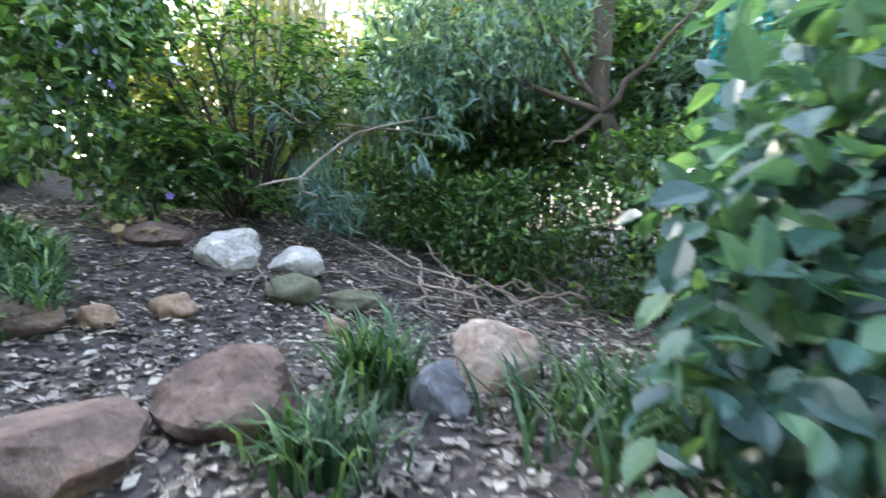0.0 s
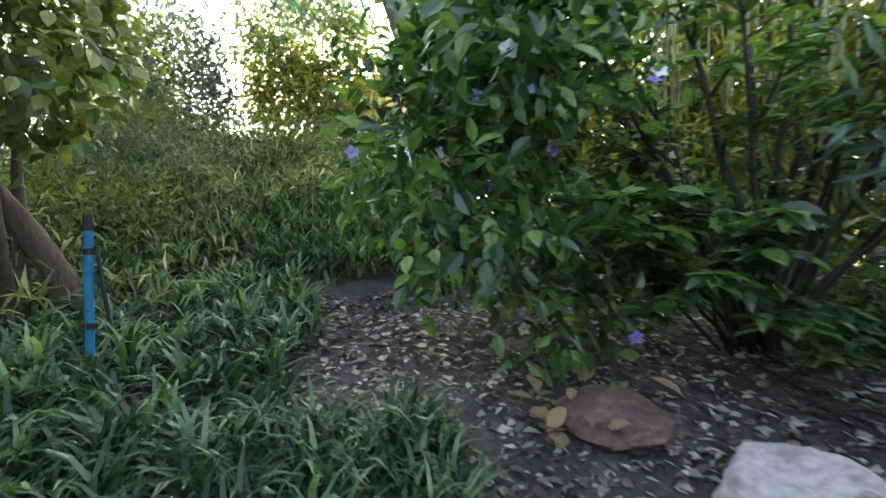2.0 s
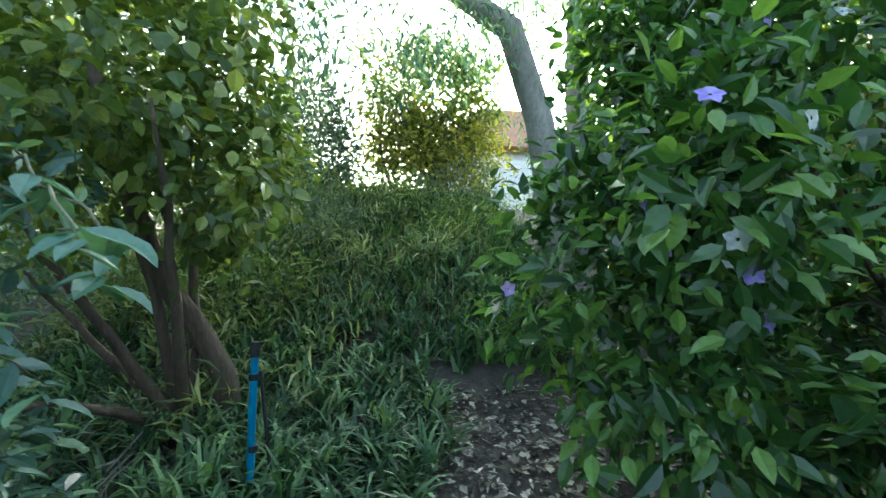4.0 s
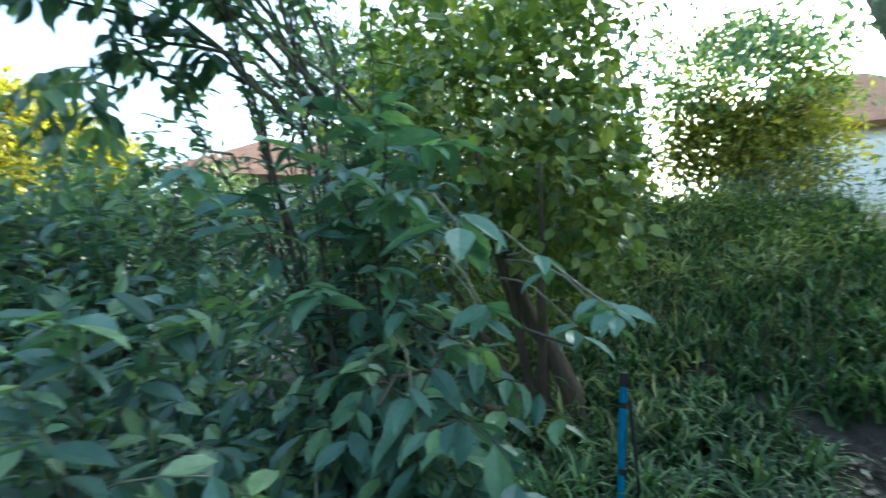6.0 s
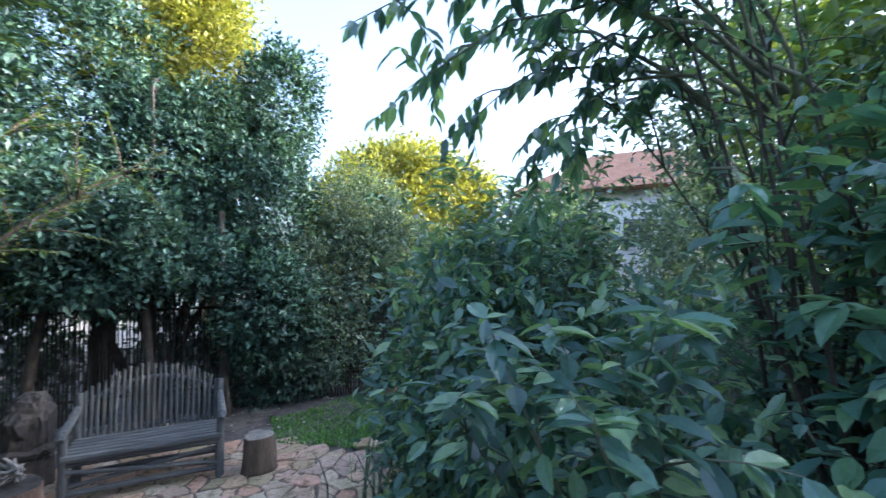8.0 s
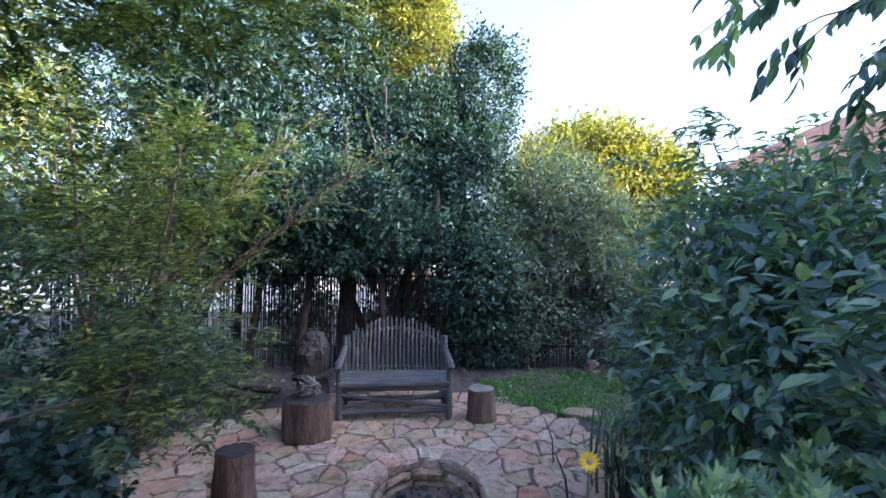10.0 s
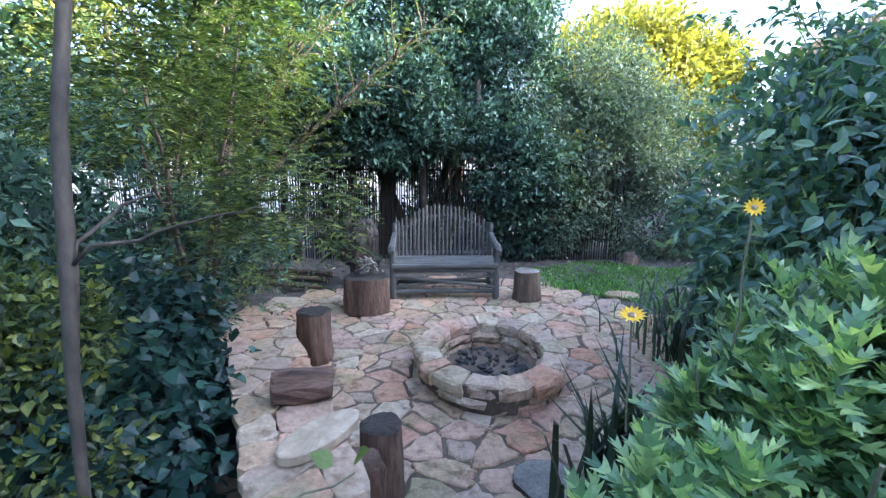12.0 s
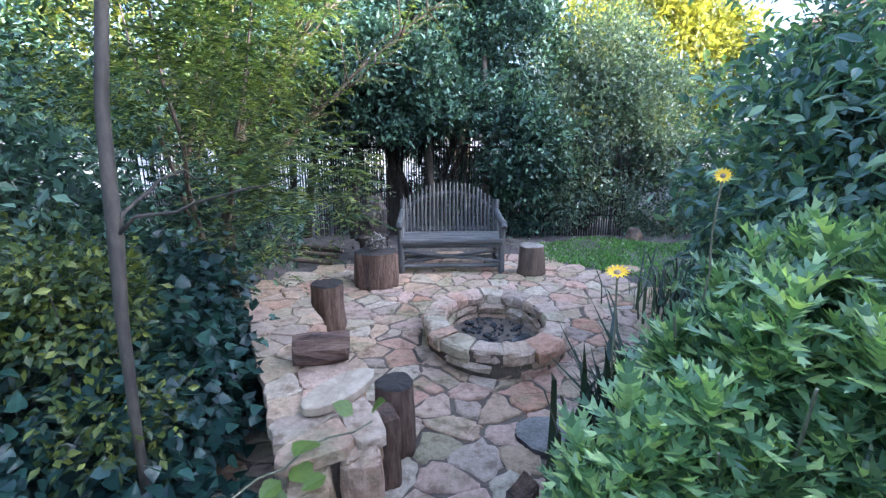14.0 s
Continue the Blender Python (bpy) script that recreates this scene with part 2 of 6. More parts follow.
def mesh_arrays(name, verts, faces_idx, face_len, mat, smooth=False):
    """One mesh from arrays of vertices and of faces that all have face_len corners."""
    me = bpy.data.meshes.new(name)
    n, k = len(verts), len(faces_idx)
    me.vertices.add(n)
    me.vertices.foreach_set("co", np.asarray(verts, np.float32).ravel())
    me.loops.add(k * face_len)
    me.loops.foreach_set("vertex_index", np.asarray(faces_idx, np.int32).ravel())
    me.polygons.add(k)
    me.polygons.foreach_set("loop_start", np.arange(0, k * face_len, face_len, dtype=np.int32))
    me.polygons.foreach_set("use_smooth", np.full(k, smooth))
    me.update(calc_edges=True)
    me.materials.append(mat)
    return me


def part(name, bm, mat, parent=None, label="", smooth=False):
    """Link a bmesh as one mesh object under a thing or a part."""
    if isinstance(bm, bpy.types.Mesh):
        me = bm
    else:
        me = bpy.data.meshes.new(name)
        bmesh.ops.recalc_face_normals(bm, faces=bm.faces)
        bm.to_mesh(me)
        bm.free()
        me.materials.append(mat)
        if smooth:
            me.polygons.foreach_set("use_smooth", np.full(len(me.polygons), True))
    ob = new(name, me)
    ob.parent = parent
    if label:
        ob["label"] = label
    return ob


def thing(name, at, label, category, group="", kind="", turn=0):
    ob = new(name)
    ob.matrix_world = pose(*at, 0, 0, turn)
    return tagged(ob, label, category, group, kind)


def tube(bm, pts, radii, sides=7, wobble=0.0):
    """A round limb through pts."""
    rings = []
    pts = [Vector(p) for p in pts]
    if isinstance(radii, (int, float)):
        radii = [radii] * len(pts)
    for i, p in enumerate(pts):
        d = (pts[min(i + 1, len(pts) - 1)] - pts[max(i - 1, 0)]).normalized()
        a = d.orthogonal().normalized() if abs(d.z) > 0.95 else d.cross(Vector((0, 0, 1))).normalized()
        b = d.cross(a)
        ring = []
        for s in range(sides):
            t = 2 * math.pi * s / sides
            r = radii[i] * (1 + wobble * random.uniform(-1, 1))
            ring.append(bm.verts.new(p + (a * math.cos(t) + b * math.sin(t)) * r))
        rings.append(ring)
    for r0, r1 in zip(rings, rings[1:]):
        for s in range(sides):
            bm.faces.new((r0[s], r0[(s + 1) % sides], r1[(s + 1) % sides], r1[s]))
    bm.faces.new(rings[0][::-1])
    bm.faces.new(rings[-1])
    return bm


def curve_pts(p0, p1, n=6, sag=0.0, jitter=0.0):
    p0, p1 = Vector(p0), Vector(p1)
    out = []
    for i in range(n + 1):
        t = i / n
        p = p0.lerp(p1, t)
        p.z += sag * 4 * t * (1 - t)
        if 0 < i < n:
            p += Vector((random.uniform(-1, 1), random.uniform(-1, 1), random.uniform(-1, 1))) * jitter
        out.append(p)
    return out


def block(bm, size, at=(0, 0, 0), rough=0.0, cuts=0, turn=None):
    """A box with softened edges and uneven faces."""
    b2 = bmesh.new()
    bmesh.ops.create_cube(b2, size=1.0)
    for v in b2.verts:
        v.co = Vector((v.co.x * size[0], v.co.y * size[1], v.co.z * size[2]))
    bmesh.ops.bevel(b2, geom=b2.edges[:], offset=min(size) * 0.14, segments=1, affect="EDGES")
    if cuts:
        bmesh.ops.subdivide_edges(b2, edges=b2.edges[:], cuts=cuts, use_grid_fill=True)
    for v in b2.verts:
        v.co += Vector((random.uniform(-1, 1), random.uniform(-1, 1), random.uniform(-1, 1))) * rough
    m = Matrix.Translation(at) @ (turn if turn else Matrix.Identity(4))
    vs = {v: bm.verts.new(m @ v.co) for v in b2.verts}
    for f in b2.faces:
        bm.faces.new([vs[v] for v in f.verts])
    b2.free()
    return bm


# ---- ground form ----
def sstep(a, b, v):
    u = np.clip((v - a) / (b - a), 0, 1)
    return u * u * (3 - 2 * u)


def ground_z(x, y):
    """The bank climbs to the east and a little to the south; the patio and lawn are level."""
    x, y = np.asarray(x, float), np.asarray(y, float)
    u = x - 1.2 + 0.45 * np.maximum(0, -y - 1)
    low = 1 - sstep(1.3, 3.4, y)
    z = 0.8 * sstep(0, 3.3, u) * low
    z = z + 0.43 * np.clip(x - 4.6, 0, 4.4) * (1 - sstep(3.0, 7.0, y)) * (1 - 0.9 * sstep(-2.5, -5.0, y))
    z = z - 0.03 * np.exp(-((x + 0.9) ** 2 + (y - 0.42) ** 2) / 0.25)
    return z


# Ground points under the camera's route, kept free of leaves.
CAMERA_ROUTE = [(-0.95, 0.6), (-0.5, 0.05), (0.25, -0.35), (0.85, -0.62), (1.5, -0.6), (1.62, -0.3), (1.2, 0.1), (0.68, 0.36), (0.0, 0.15), (0.0, -0.2)]


def off_camera_route(p, keep):
    """True where a leaf stands clear of the camera's route."""
    d = np.full(len(p), 9.0)
    for (ax, ay), (bx, by) in zip(CAMERA_ROUTE, CAMERA_ROUTE[1:]):
        ab = np.array([bx - ax, by - ay])
        t = np.clip(((p[:, 0] - ax) * ab[0] + (p[:, 1] - ay) * ab[1]) / (ab @ ab), 0, 1)
        d = np.minimum(d, np.hypot(p[:, 0] - ax - t * ab[0], p[:, 1] - ay - t * ab[1]))
    return d > keep


# leaf shapes: corner list (across, along, up) and triangles
OVAL4 = (np.array([(0, 0, 0), (-0.5, 0.42, 0.05), (0.5, 0.42, 0.05), (0, 0.48, -0.03), (0, 1, -0.06)]),
         np.array([(0, 3, 1), (0, 2, 3), (1, 3, 4), (3, 2, 4)]))
OVAL8 = (np.array([(0, 0, 0), (-0.40, 0.24, 0.05), (-0.48, 0.50, 0.06), (-0.27, 0.80, 0.0), (0, 1, -0.12), (0.27, 0.80, 0.0), (0.48, 0.50, 0.06),
                   (0.40, 0.24, 0.05), (0, 0.3, -0.02), (0, 0.66, -0.04)]),
         np.array([(0, 8, 1), (0, 7, 8), (1, 8, 2), (8, 7, 6), (2, 8, 9), (8, 6, 9), (2, 9, 3), (9, 6, 5), (3, 9, 4), (9, 5, 4)]))
LONG4 = (np.array([(0, 0, 0), (-0.5, 0.5, 0.03), (0.5, 0.5, 0.03), (0, 0.55, -0.04), (0, 1, -0.25)]), OVAL4[1])
BLADE = (np.array([(-0.5, 0, 0), (0.5, 0, 0), (-0.45, 0.4, 0.16), (0.45, 0.4, 0.16), (-0.3, 0.75, 0.12), (0.3, 0.75, 0.12), (0, 1, -0.06)]),
         np.array([(0, 1, 3), (0, 3, 2), (2, 3, 5), (2, 5, 4), (4, 5, 6)]))
def pinnate(pairs):
    """A deeply cut leaf: a narrow arched blade with paired pointed lobes."""
    v, f = [(-0.03, 0, 0), (0.03, 0, 0)], []
    for k in range(1, pairs + 1):
        t = k / (pairs + 0.6)
        w = 0.07 + 0.06 * math.sin(math.pi * t)
        z = 0.10 * math.sin(math.pi * t * 0.9) - 0.14 * t * t
        b = len(v)
        v += [(-w, t, z), (w, t, z)]
        f += [(b - 2, b - 1, b + 1), (b - 2, b + 1, b)]
        r = 0.50 * math.sin(math.pi * (0.18 + 0.66 * t))
        v += [(-r, t + 0.10, z + 0.05), (r, t + 0.10, z + 0.05), (-r * 0.75, t - 0.02, z + 0.05), (r * 0.75, t - 0.02, z + 0.05)]
        f += [(b - 2, b, b + 4), (b, b + 2, b + 4), (b - 1, b + 5, b + 1), (b + 1, b + 5, b + 3)]
        v += [(-w, t + 0.004, z), (w, t + 0.004, z)]
    v.append((0, 1.04, -0.10))
    f.append((len(v) - 3, len(v) - 2, len(v) - 1))
    return np.array(v), np.array(f)


LOBED = pinnate(5)
IVY5 = (np.array([(0, 0, 0), (-0.55, 0.15, 0.03), (-0.40, 0.5, 0.02), (0, 1, -0.08), (0.40, 0.5, 0.02), (0.55, 0.15, 0.03), (0, 0.4, -0.03)]),
        np.array([(0, 6, 1), (1, 6, 2), (2, 6, 3), (6, 4, 3), (6, 5, 4), (0, 5, 6)]))


def leaf_mesh(name, pos, along, up, length, width, shape, mat):
    """One mesh of many leaves, each at pos, pointing along, its face towards up."""
    a = along / (np.linalg.norm(along, axis=1, keepdims=True) + 1e-9)
    s = np.cross(a, up)
    s /= np.linalg.norm(s, axis=1, keepdims=True) + 1e-9
    u = np.cross(s, a)
    T, tri = shape
    L = length[:, None, None]
    v = pos[:, None, :] + s[:, None, :] * T[None, :, 0:1] * width[:, None, None] + a[:, None, :] * T[None, :, 1:2] * L + u[:, None, :] * T[None, :, 2:3] * L
    f = tri[None] + (np.arange(len(pos)) * len(T))[:, None, None]
    return mesh_arrays(name, v.reshape(-1, 3), f.reshape(-1, 3), 3, mat)


def crown_points(blobs, per, spread, hollow=0.55):
    """Leaf places and outward ways: tufts scattered near the uneven skins of several lobes."""
    P, O = [], []
    for cx, cy, cz, rx, ry, rz, tufts in blobs:
        d = rng.normal(size=(tufts, 3))
        d /= np.linalg.norm(d, axis=1, keepdims=True)
        lump = 1 + 0.16 * np.sin(d[:, 0] * 5 + cx * 3) * np.cos(d[:, 1] * 6 + cy) + 0.12 * np.sin(d[:, 2] * 9 + cz * 2)
        r = (hollow + (1 - hollow) * rng.random(tufts) ** 0.6) * lump
        c = np.array([cx, cy, cz]) + d * r[:, None] * np.array([rx, ry, rz])
        m = rng.integers(max(1, per // 2), per + per // 2 + 1, tufts)
        c, o = np.repeat(c, m, 0), np.repeat(d, m, 0)
        P.append(c + rng.normal(size=c.shape) * spread)
        O.append(o)
    return np.concatenate(P), np.concatenate(O)


def crown_mesh(name, blobs, per, spread, length, ratio, shape, mat, droop=0.3, keep=0.0, hollow=0.55, vary=0.35):
    p, o = crown_points(blobs, per, spread, hollow)
    ok = p[:, 2] > ground_z(p[:, 0], p[:, 1]) + 0.02
    if keep:
        ok &= off_camera_route(p, keep)
    p, o = p[ok], o[ok]
    n = len(p)
    along = o * 0.7 + rng.normal(size=(n, 3)) * 0.75
    along[:, 2] -= droop
    up = o * 0.6 + rng.normal(size=(n, 3)) * 0.45 + np.array([0, 0, 0.8])
    L = length * (1 + vary * rng.uniform(-1, 1, n))
    return leaf_mesh(name, p, along, up, L, L * ratio, shape, mat)


def blades_mesh(name, xy, length, width, lean, mat, base=None):
    """Grass or strap leaves that rise from the ground and bend over."""
    n = len(xy)
    z = ground_z(xy[:, 0], xy[:, 1]) if base is None else base
    pos = np.column_stack([xy, z - 0.01])
    t = rng.uniform(0, 2 * math.pi, n)
    k = lean * (0.4 + rng.random(n))
    along = np.column_stack([np.cos(t) * k, np.sin(t) * k, np.ones(n)])
    up = np.column_stack([-np.cos(t), -np.sin(t), k]) * -1
    L = length * rng.uniform(0.55, 1.25, n)
    return leaf_mesh(name, pos, along, -up, L, np.full(n, width) * rng.uniform(0.7, 1.3, n), BLADE, mat)

def tufts_mesh(name, centres, blades, length, width, lean, mat):
    """Tufts of strappy leaves that spread from common roots."""
    xy = np.repeat(centres, blades, 0) + rng.normal(size=(len(centres) * blades, 2)) * 0.025
    n = len(xy)
    lift = np.repeat(rng.random(len(centres)) ** 2 * 0.14, blades) + rng.random(n) * 0.06
    pos = np.column_stack([xy, ground_z(xy[:, 0], xy[:, 1]) - 0.01 + lift])
    t = rng.uniform(0, 2 * math.pi, n)
    k = lean * (0.3 + 1.2 * rng.random(n))
    along = np.column_stack([np.cos(t) * k, np.sin(t) * k, np.ones(n)])
    up = np.column_stack([-np.cos(t), -np.sin(t), k])
    L = length * rng.uniform(0.55, 1.3, n)
    return leaf_mesh(name, pos, along, up, L, width * rng.uniform(0.7, 1.3, n), BLADE, mat)


# ---- ground ----
def terrain():
    xs = np.concatenate([[-300, -120, -50, -25], np.arange(-12, 16.01, 0.16), [22, 35, 60, 120, 300]])
    ys = np.concatenate([[-300, -120, -50, -25], np.arange(-10, 14.01, 0.16), [20, 35, 60, 120, 300]])
    X, Y = np.meshgrid(xs, ys)
    Z = ground_z(X, Y)
    near = (np.abs(X) < 14) & (np.abs(Y) < 12)
    flat = 1 - (sstep(-2.4, -1.8, X) * (1 - sstep(2.0, 2.8, X)) * sstep(1.2, 1.8, Y) * (1 - sstep(5.6, 6.2, Y)))
    Z = Z + near * (0.018 * np.sin(X * 3.1 + 1) * np.cos(Y * 2.7) + 0.012 * np.sin(X * 7.3) * np.sin(Y * 6.1)) * flat - 0.035 * (1 - flat)
    V = np.column_stack([X.ravel(), Y.ravel(), Z.ravel()])
    nx, ny = len(xs), len(ys)
    i = (np.arange(ny - 1)[:, None] * nx + np.arange(nx - 1)[None]).ravel()
    F4 = np.column_stack([i, i + 1, i + nx + 1, i + nx])
    return mesh_arrays("ground", V, F4, 4, SOIL, True)


tagged(part("ground", terrain(), SOIL), "dark soil bank covered with mulch and dead leaves", "ground", kind="structure")


def scatter(n, x0, x1, y0, y1):
    return np.column_stack([rng.uniform(x0, x1, n), rng.uniform(y0, y1, n)])


# dead leaves on the bed and along the path
def litter(n, x0, x1, y0, y1, size):
    xy = scatter(n, x0, x1, y0, y1)
    pos = np.column_stack([xy, ground_z(xy[:, 0], xy[:, 1]) + 0.012 + 0.02 * rng.random(n)])
    t = rng.uniform(0, 6.283, n)
    along = np.column_stack([np.cos(t), np.sin(t), rng.normal(0, 0.25, n)])
    up = rng.normal(0, 0.35, (n, 3)) + np.array([0, 0, 1])
    L = size * rng.uniform(0.5, 1.5, n)
    return leaf_mesh("leaf_litter", pos, along, up, L, L * rng.uniform(0.25, 0.7, n), OVAL4, LITTER)


tagged(part("leaf_litter", litter(32000, -1.6, 4.9, -4.0, 0.8, 0.054), LITTER), "brown and pale dead leaves lying over the soil", "leaf litter", kind="stuff")
tagged(part("leaf_litter", litter(900, -4.0, 3.5, 5.6, 7.6, 0.05), LITTER), "brown dead leaves under the hedge", "leaf litter", kind="stuff")

# lawn
xy = scatter(20000, 1.3, 5.2, 4.4, 7.8)
e = (xy[:, 0] - 0.4) ** 2 + (xy[:, 1] - 3.3) ** 2
xy = xy[(e > 2.75 ** 2) | (xy[:, 1] > 6.2)]
xy = xy[xy[:, 1] < 7.2 + 0.25 * np.sin(xy[:, 0] * 3)]
tagged(part("lawn", blades_mesh("lawn", xy, 0.06, 0.016, 0.7, LAWN), LAWN), "short green lawn beside the stone patio", "lawn", kind="stuff")

# grassy bank
xy = scatter(3600, 2.6, 9.5, -2.2, 3.0)
d = (xy[:, 1] > -0.72 + 0.12 * np.sin(xy[:, 0] * 4)) | (xy[:, 0] > 5.0)
xy = xy[d & ((xy[:, 0] > 3.0 + 0.5 * np.sin(xy[:, 1] * 2.3)) | (xy[:, 1] > -0.4))]
xy = xy[off_camera_route(xy, 0.75)]
tagged(part("bank_grass", tufts_mesh("bank_grass", xy, 11, 0.24, 0.026, 1.5, GRASS), GRASS), "long green strappy grass on the sloping bank", "grass", kind="stuff")
xy = scatter(560, 1.75, 3.2, -1.25, 0.4)
xy = xy[off_camera_route(xy, 0.5) & (xy[:, 1] > -1.35 + 0.5 * (3.0 - xy[:, 0]))]
tagged(part("bank_grass", tufts_mesh("bank_grass", xy, 11, 0.21, 0.021, 1.3, GRASS), GRASS), "long green strappy grass beside the path", "grass", kind="stuff")
# low leafy ground cover under the shrubs
scrubby = scatter(2600, 5.6, 10.5, -2.4, 3.0)
tagged(part("bank_grass", blades_mesh("bank_grass", scrubby, 0.42, 0.012, 0.9, SCRUBBY), SCRUBBY), "tall thin grass stalks on the upper bank", "grass", kind="stuff")
stalks = scatter(1500, 5.2, 10.0, -1.6, 2.6)
tagged(part("dry_stalks", blades_mesh("dry_stalks", stalks, 0.45, 0.008, 0.6, DRY), DRY), "dry pale seed stalks over the upper bank", "dry grass", kind="stuff")
lumps = [(random.uniform(4.4, 9.6), random.uniform(-1.2, 2.6)) for _ in range(34)]
tagged(part("bank_grass", crown_mesh("bank_grass", [(x, y, float(ground_z(x, y)) + 0.05, random.uniform(0.35, 0.6), random.uniform(0.35, 0.6), random.uniform(0.2, 0.42), 46) for x, y in lumps], 9, 0.06, 0.17, 0.13, LONG4, SCRUBBY, 0.1, hollow=0.7), SCRUBBY), "tangled clumps of strappy grass on the bank", "grass", kind="stuff")
tagged(part("ground_cover", crown_mesh("ground_cover", [(2.5, 0.75, 0.15, 0.8, 0.5, 0.35, 260), (3.4, 0.5, 0.6, 0.5, 0.40, 0.22, 170)], 9, 0.07, 0.09, 0.5, LOBED, LEAF_COVER, 0.1, 0.4), LEAF_COVER), "low green lobed-leaf ground cover", "ground cover", kind="stuff")

# ---- fire-pit patio ----
def clip_poly(poly, n, c):
    out = []
    for a, b in zip(poly, poly[1:] + poly[:1]):
        da, db = a[0] * n[0] + a[1] * n[1] - c, b[0] * n[0] + b[1] * n[1] - c
        if da <= 0:
            out.append(a)
        if da * db < 0:
            t = da / (da - db)
            out.append((a[0] + (b[0] - a[0]) * t, a[1] + (b[1] - a[1]) * t))
    return out


def cells(seeds, reach, joint):
    """Irregular paving cells round seed points, each drawn in by half a joint."""
    out = []
    for i, s in enumerate(seeds):
        poly = [(s[0] - reach, s[1] - reach), (s[0] + reach, s[1] - reach), (s[0] + reach, s[1] + reach), (s[0] - reach, s[1] + reach)]
        for j, q in enumerate(seeds):
            dx, dy = q[0] - s[0], q[1] - s[1]
            d = math.hypot(dx, dy)
            if i == j or d > 2.2 * reach:
                continue
            n = (dx / d, dy / d)
            poly = clip_poly(poly, n, (s[0] + q[0]) / 2 * n[0] + (s[1] + q[1]) / 2 * n[1] - joint / 2)
            if len(poly) < 3:
                break
        out.append(poly)
    return out


def slab_bm(poly, z0, z1, chip=0.006, round_off=0.012):
    """A flat stone: outline with worn corners, thickness and a softened upper edge."""
    c = Vector((sum(p[0] for p in poly) / len(poly), sum(p[1] for p in poly) / len(poly), 0))
    pts = []
    for a, b in zip(poly, poly[1:] + poly[:1]):
        for t in (0.12, 0.5, 0.88):
            pts.append(Vector((a[0] + (b[0] - a[0]) * t + random.uniform(-chip, chip), a[1] + (b[1] - a[1]) * t + random.uniform(-chip, chip), 0)) - c)
    bm = bmesh.new()
    lo = [bm.verts.new((p.x, p.y, z0)) for p in pts]
    mi = [bm.verts.new((p.x, p.y, z1 - round_off * 0.6)) for p in pts]
    hi = [bm.verts.new((p.x - p.normalized().x * round_off, p.y - p.normalized().y * round_off, z1 + random.uniform(-0.002, 0.002))) for p in pts]
    n = len(pts)
    for i in range(n):
        k = (i + 1) % n
        bm.faces.new((lo[i], lo[k], mi[k], mi[i]))
        bm.faces.new((mi[i], mi[k], hi[k], hi[i]))
    mid = bm.verts.new((0, 0, z1 + 0.001))
    for i in range(n):
        bm.faces.new((hi[i], hi[(i + 1) % n], mid))
    return bm, c


PIT = (0.43, 3.46)


def in_patio(x, y):
    e = ((x - 0.15) / 2.35) ** 2 + ((y - 3.45) / 2.75) ** 2
    return e < 1 and y > 1.0


patio = thing("patio", (0, 0, 0), "crazy paving of pink, tan and grey sandstone flags", "patio", kind="structure")
bm = bmesh.new()
ring = [bm.verts.new((0.15 + 2.40 * math.cos(a), 3.45 + 2.80 * math.sin(a), 0.003)) for a in np.linspace(0, 2 * math.pi, 60, endpoint=False)]
bm.faces.new(ring)
part("joint_bed", bm, MORTAR, patio, "sandy mossy joints between the flags")
seeds = []
for gx in np.arange(-2.4, 2.7, 0.215):
    for k, gy in enumerate(np.arange(0.7, 6.4, 0.195)):
        x, y = gx + random.uniform(-0.115, 0.115) + (0.12 if k % 2 else 0), gy + random.uniform(-0.105, 0.105)
        if in_patio(x, y) and random.random() > 0.14:
            seeds.append((x, y))
for poly, s in zip(cells(seeds, 0.25, 0.014), seeds):
    if len(poly) < 3 or math.hypot(s[0] - PIT[0], (s[1] - PIT[1]) / 1.2) < 0.46:
        continue
    bm, c = slab_bm(poly, -0.05, 0.012 + random.uniform(-0.006, 0.008), 0.017, 0.012)
    ob = part("flagstone", bm, FLAG, patio)
    ob.location, ob.rotation_euler = c, (random.uniform(-0.022, 0.022), random.uniform(-0.022, 0.022), 0)


def wedge(r0, r1, a0, a1, z0, z1, jit=0.008, steps=4):
    """A stone of a ring, with uneven sides and worn edges."""
    bm = bmesh.new()
    am, rm = (a0 + a1) / 2, (r0 + r1) / 2
    c = Vector((rm * math.cos(am), rm * math.sin(am), 0))
    sec = []
    for i in range(steps + 1):
        a = a0 + (a1 - a0) * i / steps
        e = 0.014 if i in (0, steps) else 0.0
        prof = [(r0 + 0.012, z0), (r1 - 0.012, z0), (r1 - e, z0 + 0.02), (r1 - e, z1 - 0.022), (r1 - 0.02, z1 - e * 0.5), (r0 + 0.018, z1 - e * 0.5), (r0 + e, z1 - 0.025), (r0 + e, z0 + 0.02)]
        sec.append([bm.verts.new(Vector((r * math.cos(a), r * math.sin(a), z)) - c + Vector([random.uniform(-jit, jit) for _ in range(3)])) for r, z in prof])
    for p, q in zip(sec, sec[1:]):
        for k in range(8):
            bm.faces.new((p[k], p[(k + 1) % 8], q[(k + 1) % 8], q[k]))
    bm.faces.new(sec[0][::-1])
    bm.faces.new(sec[-1])
    return bm, c


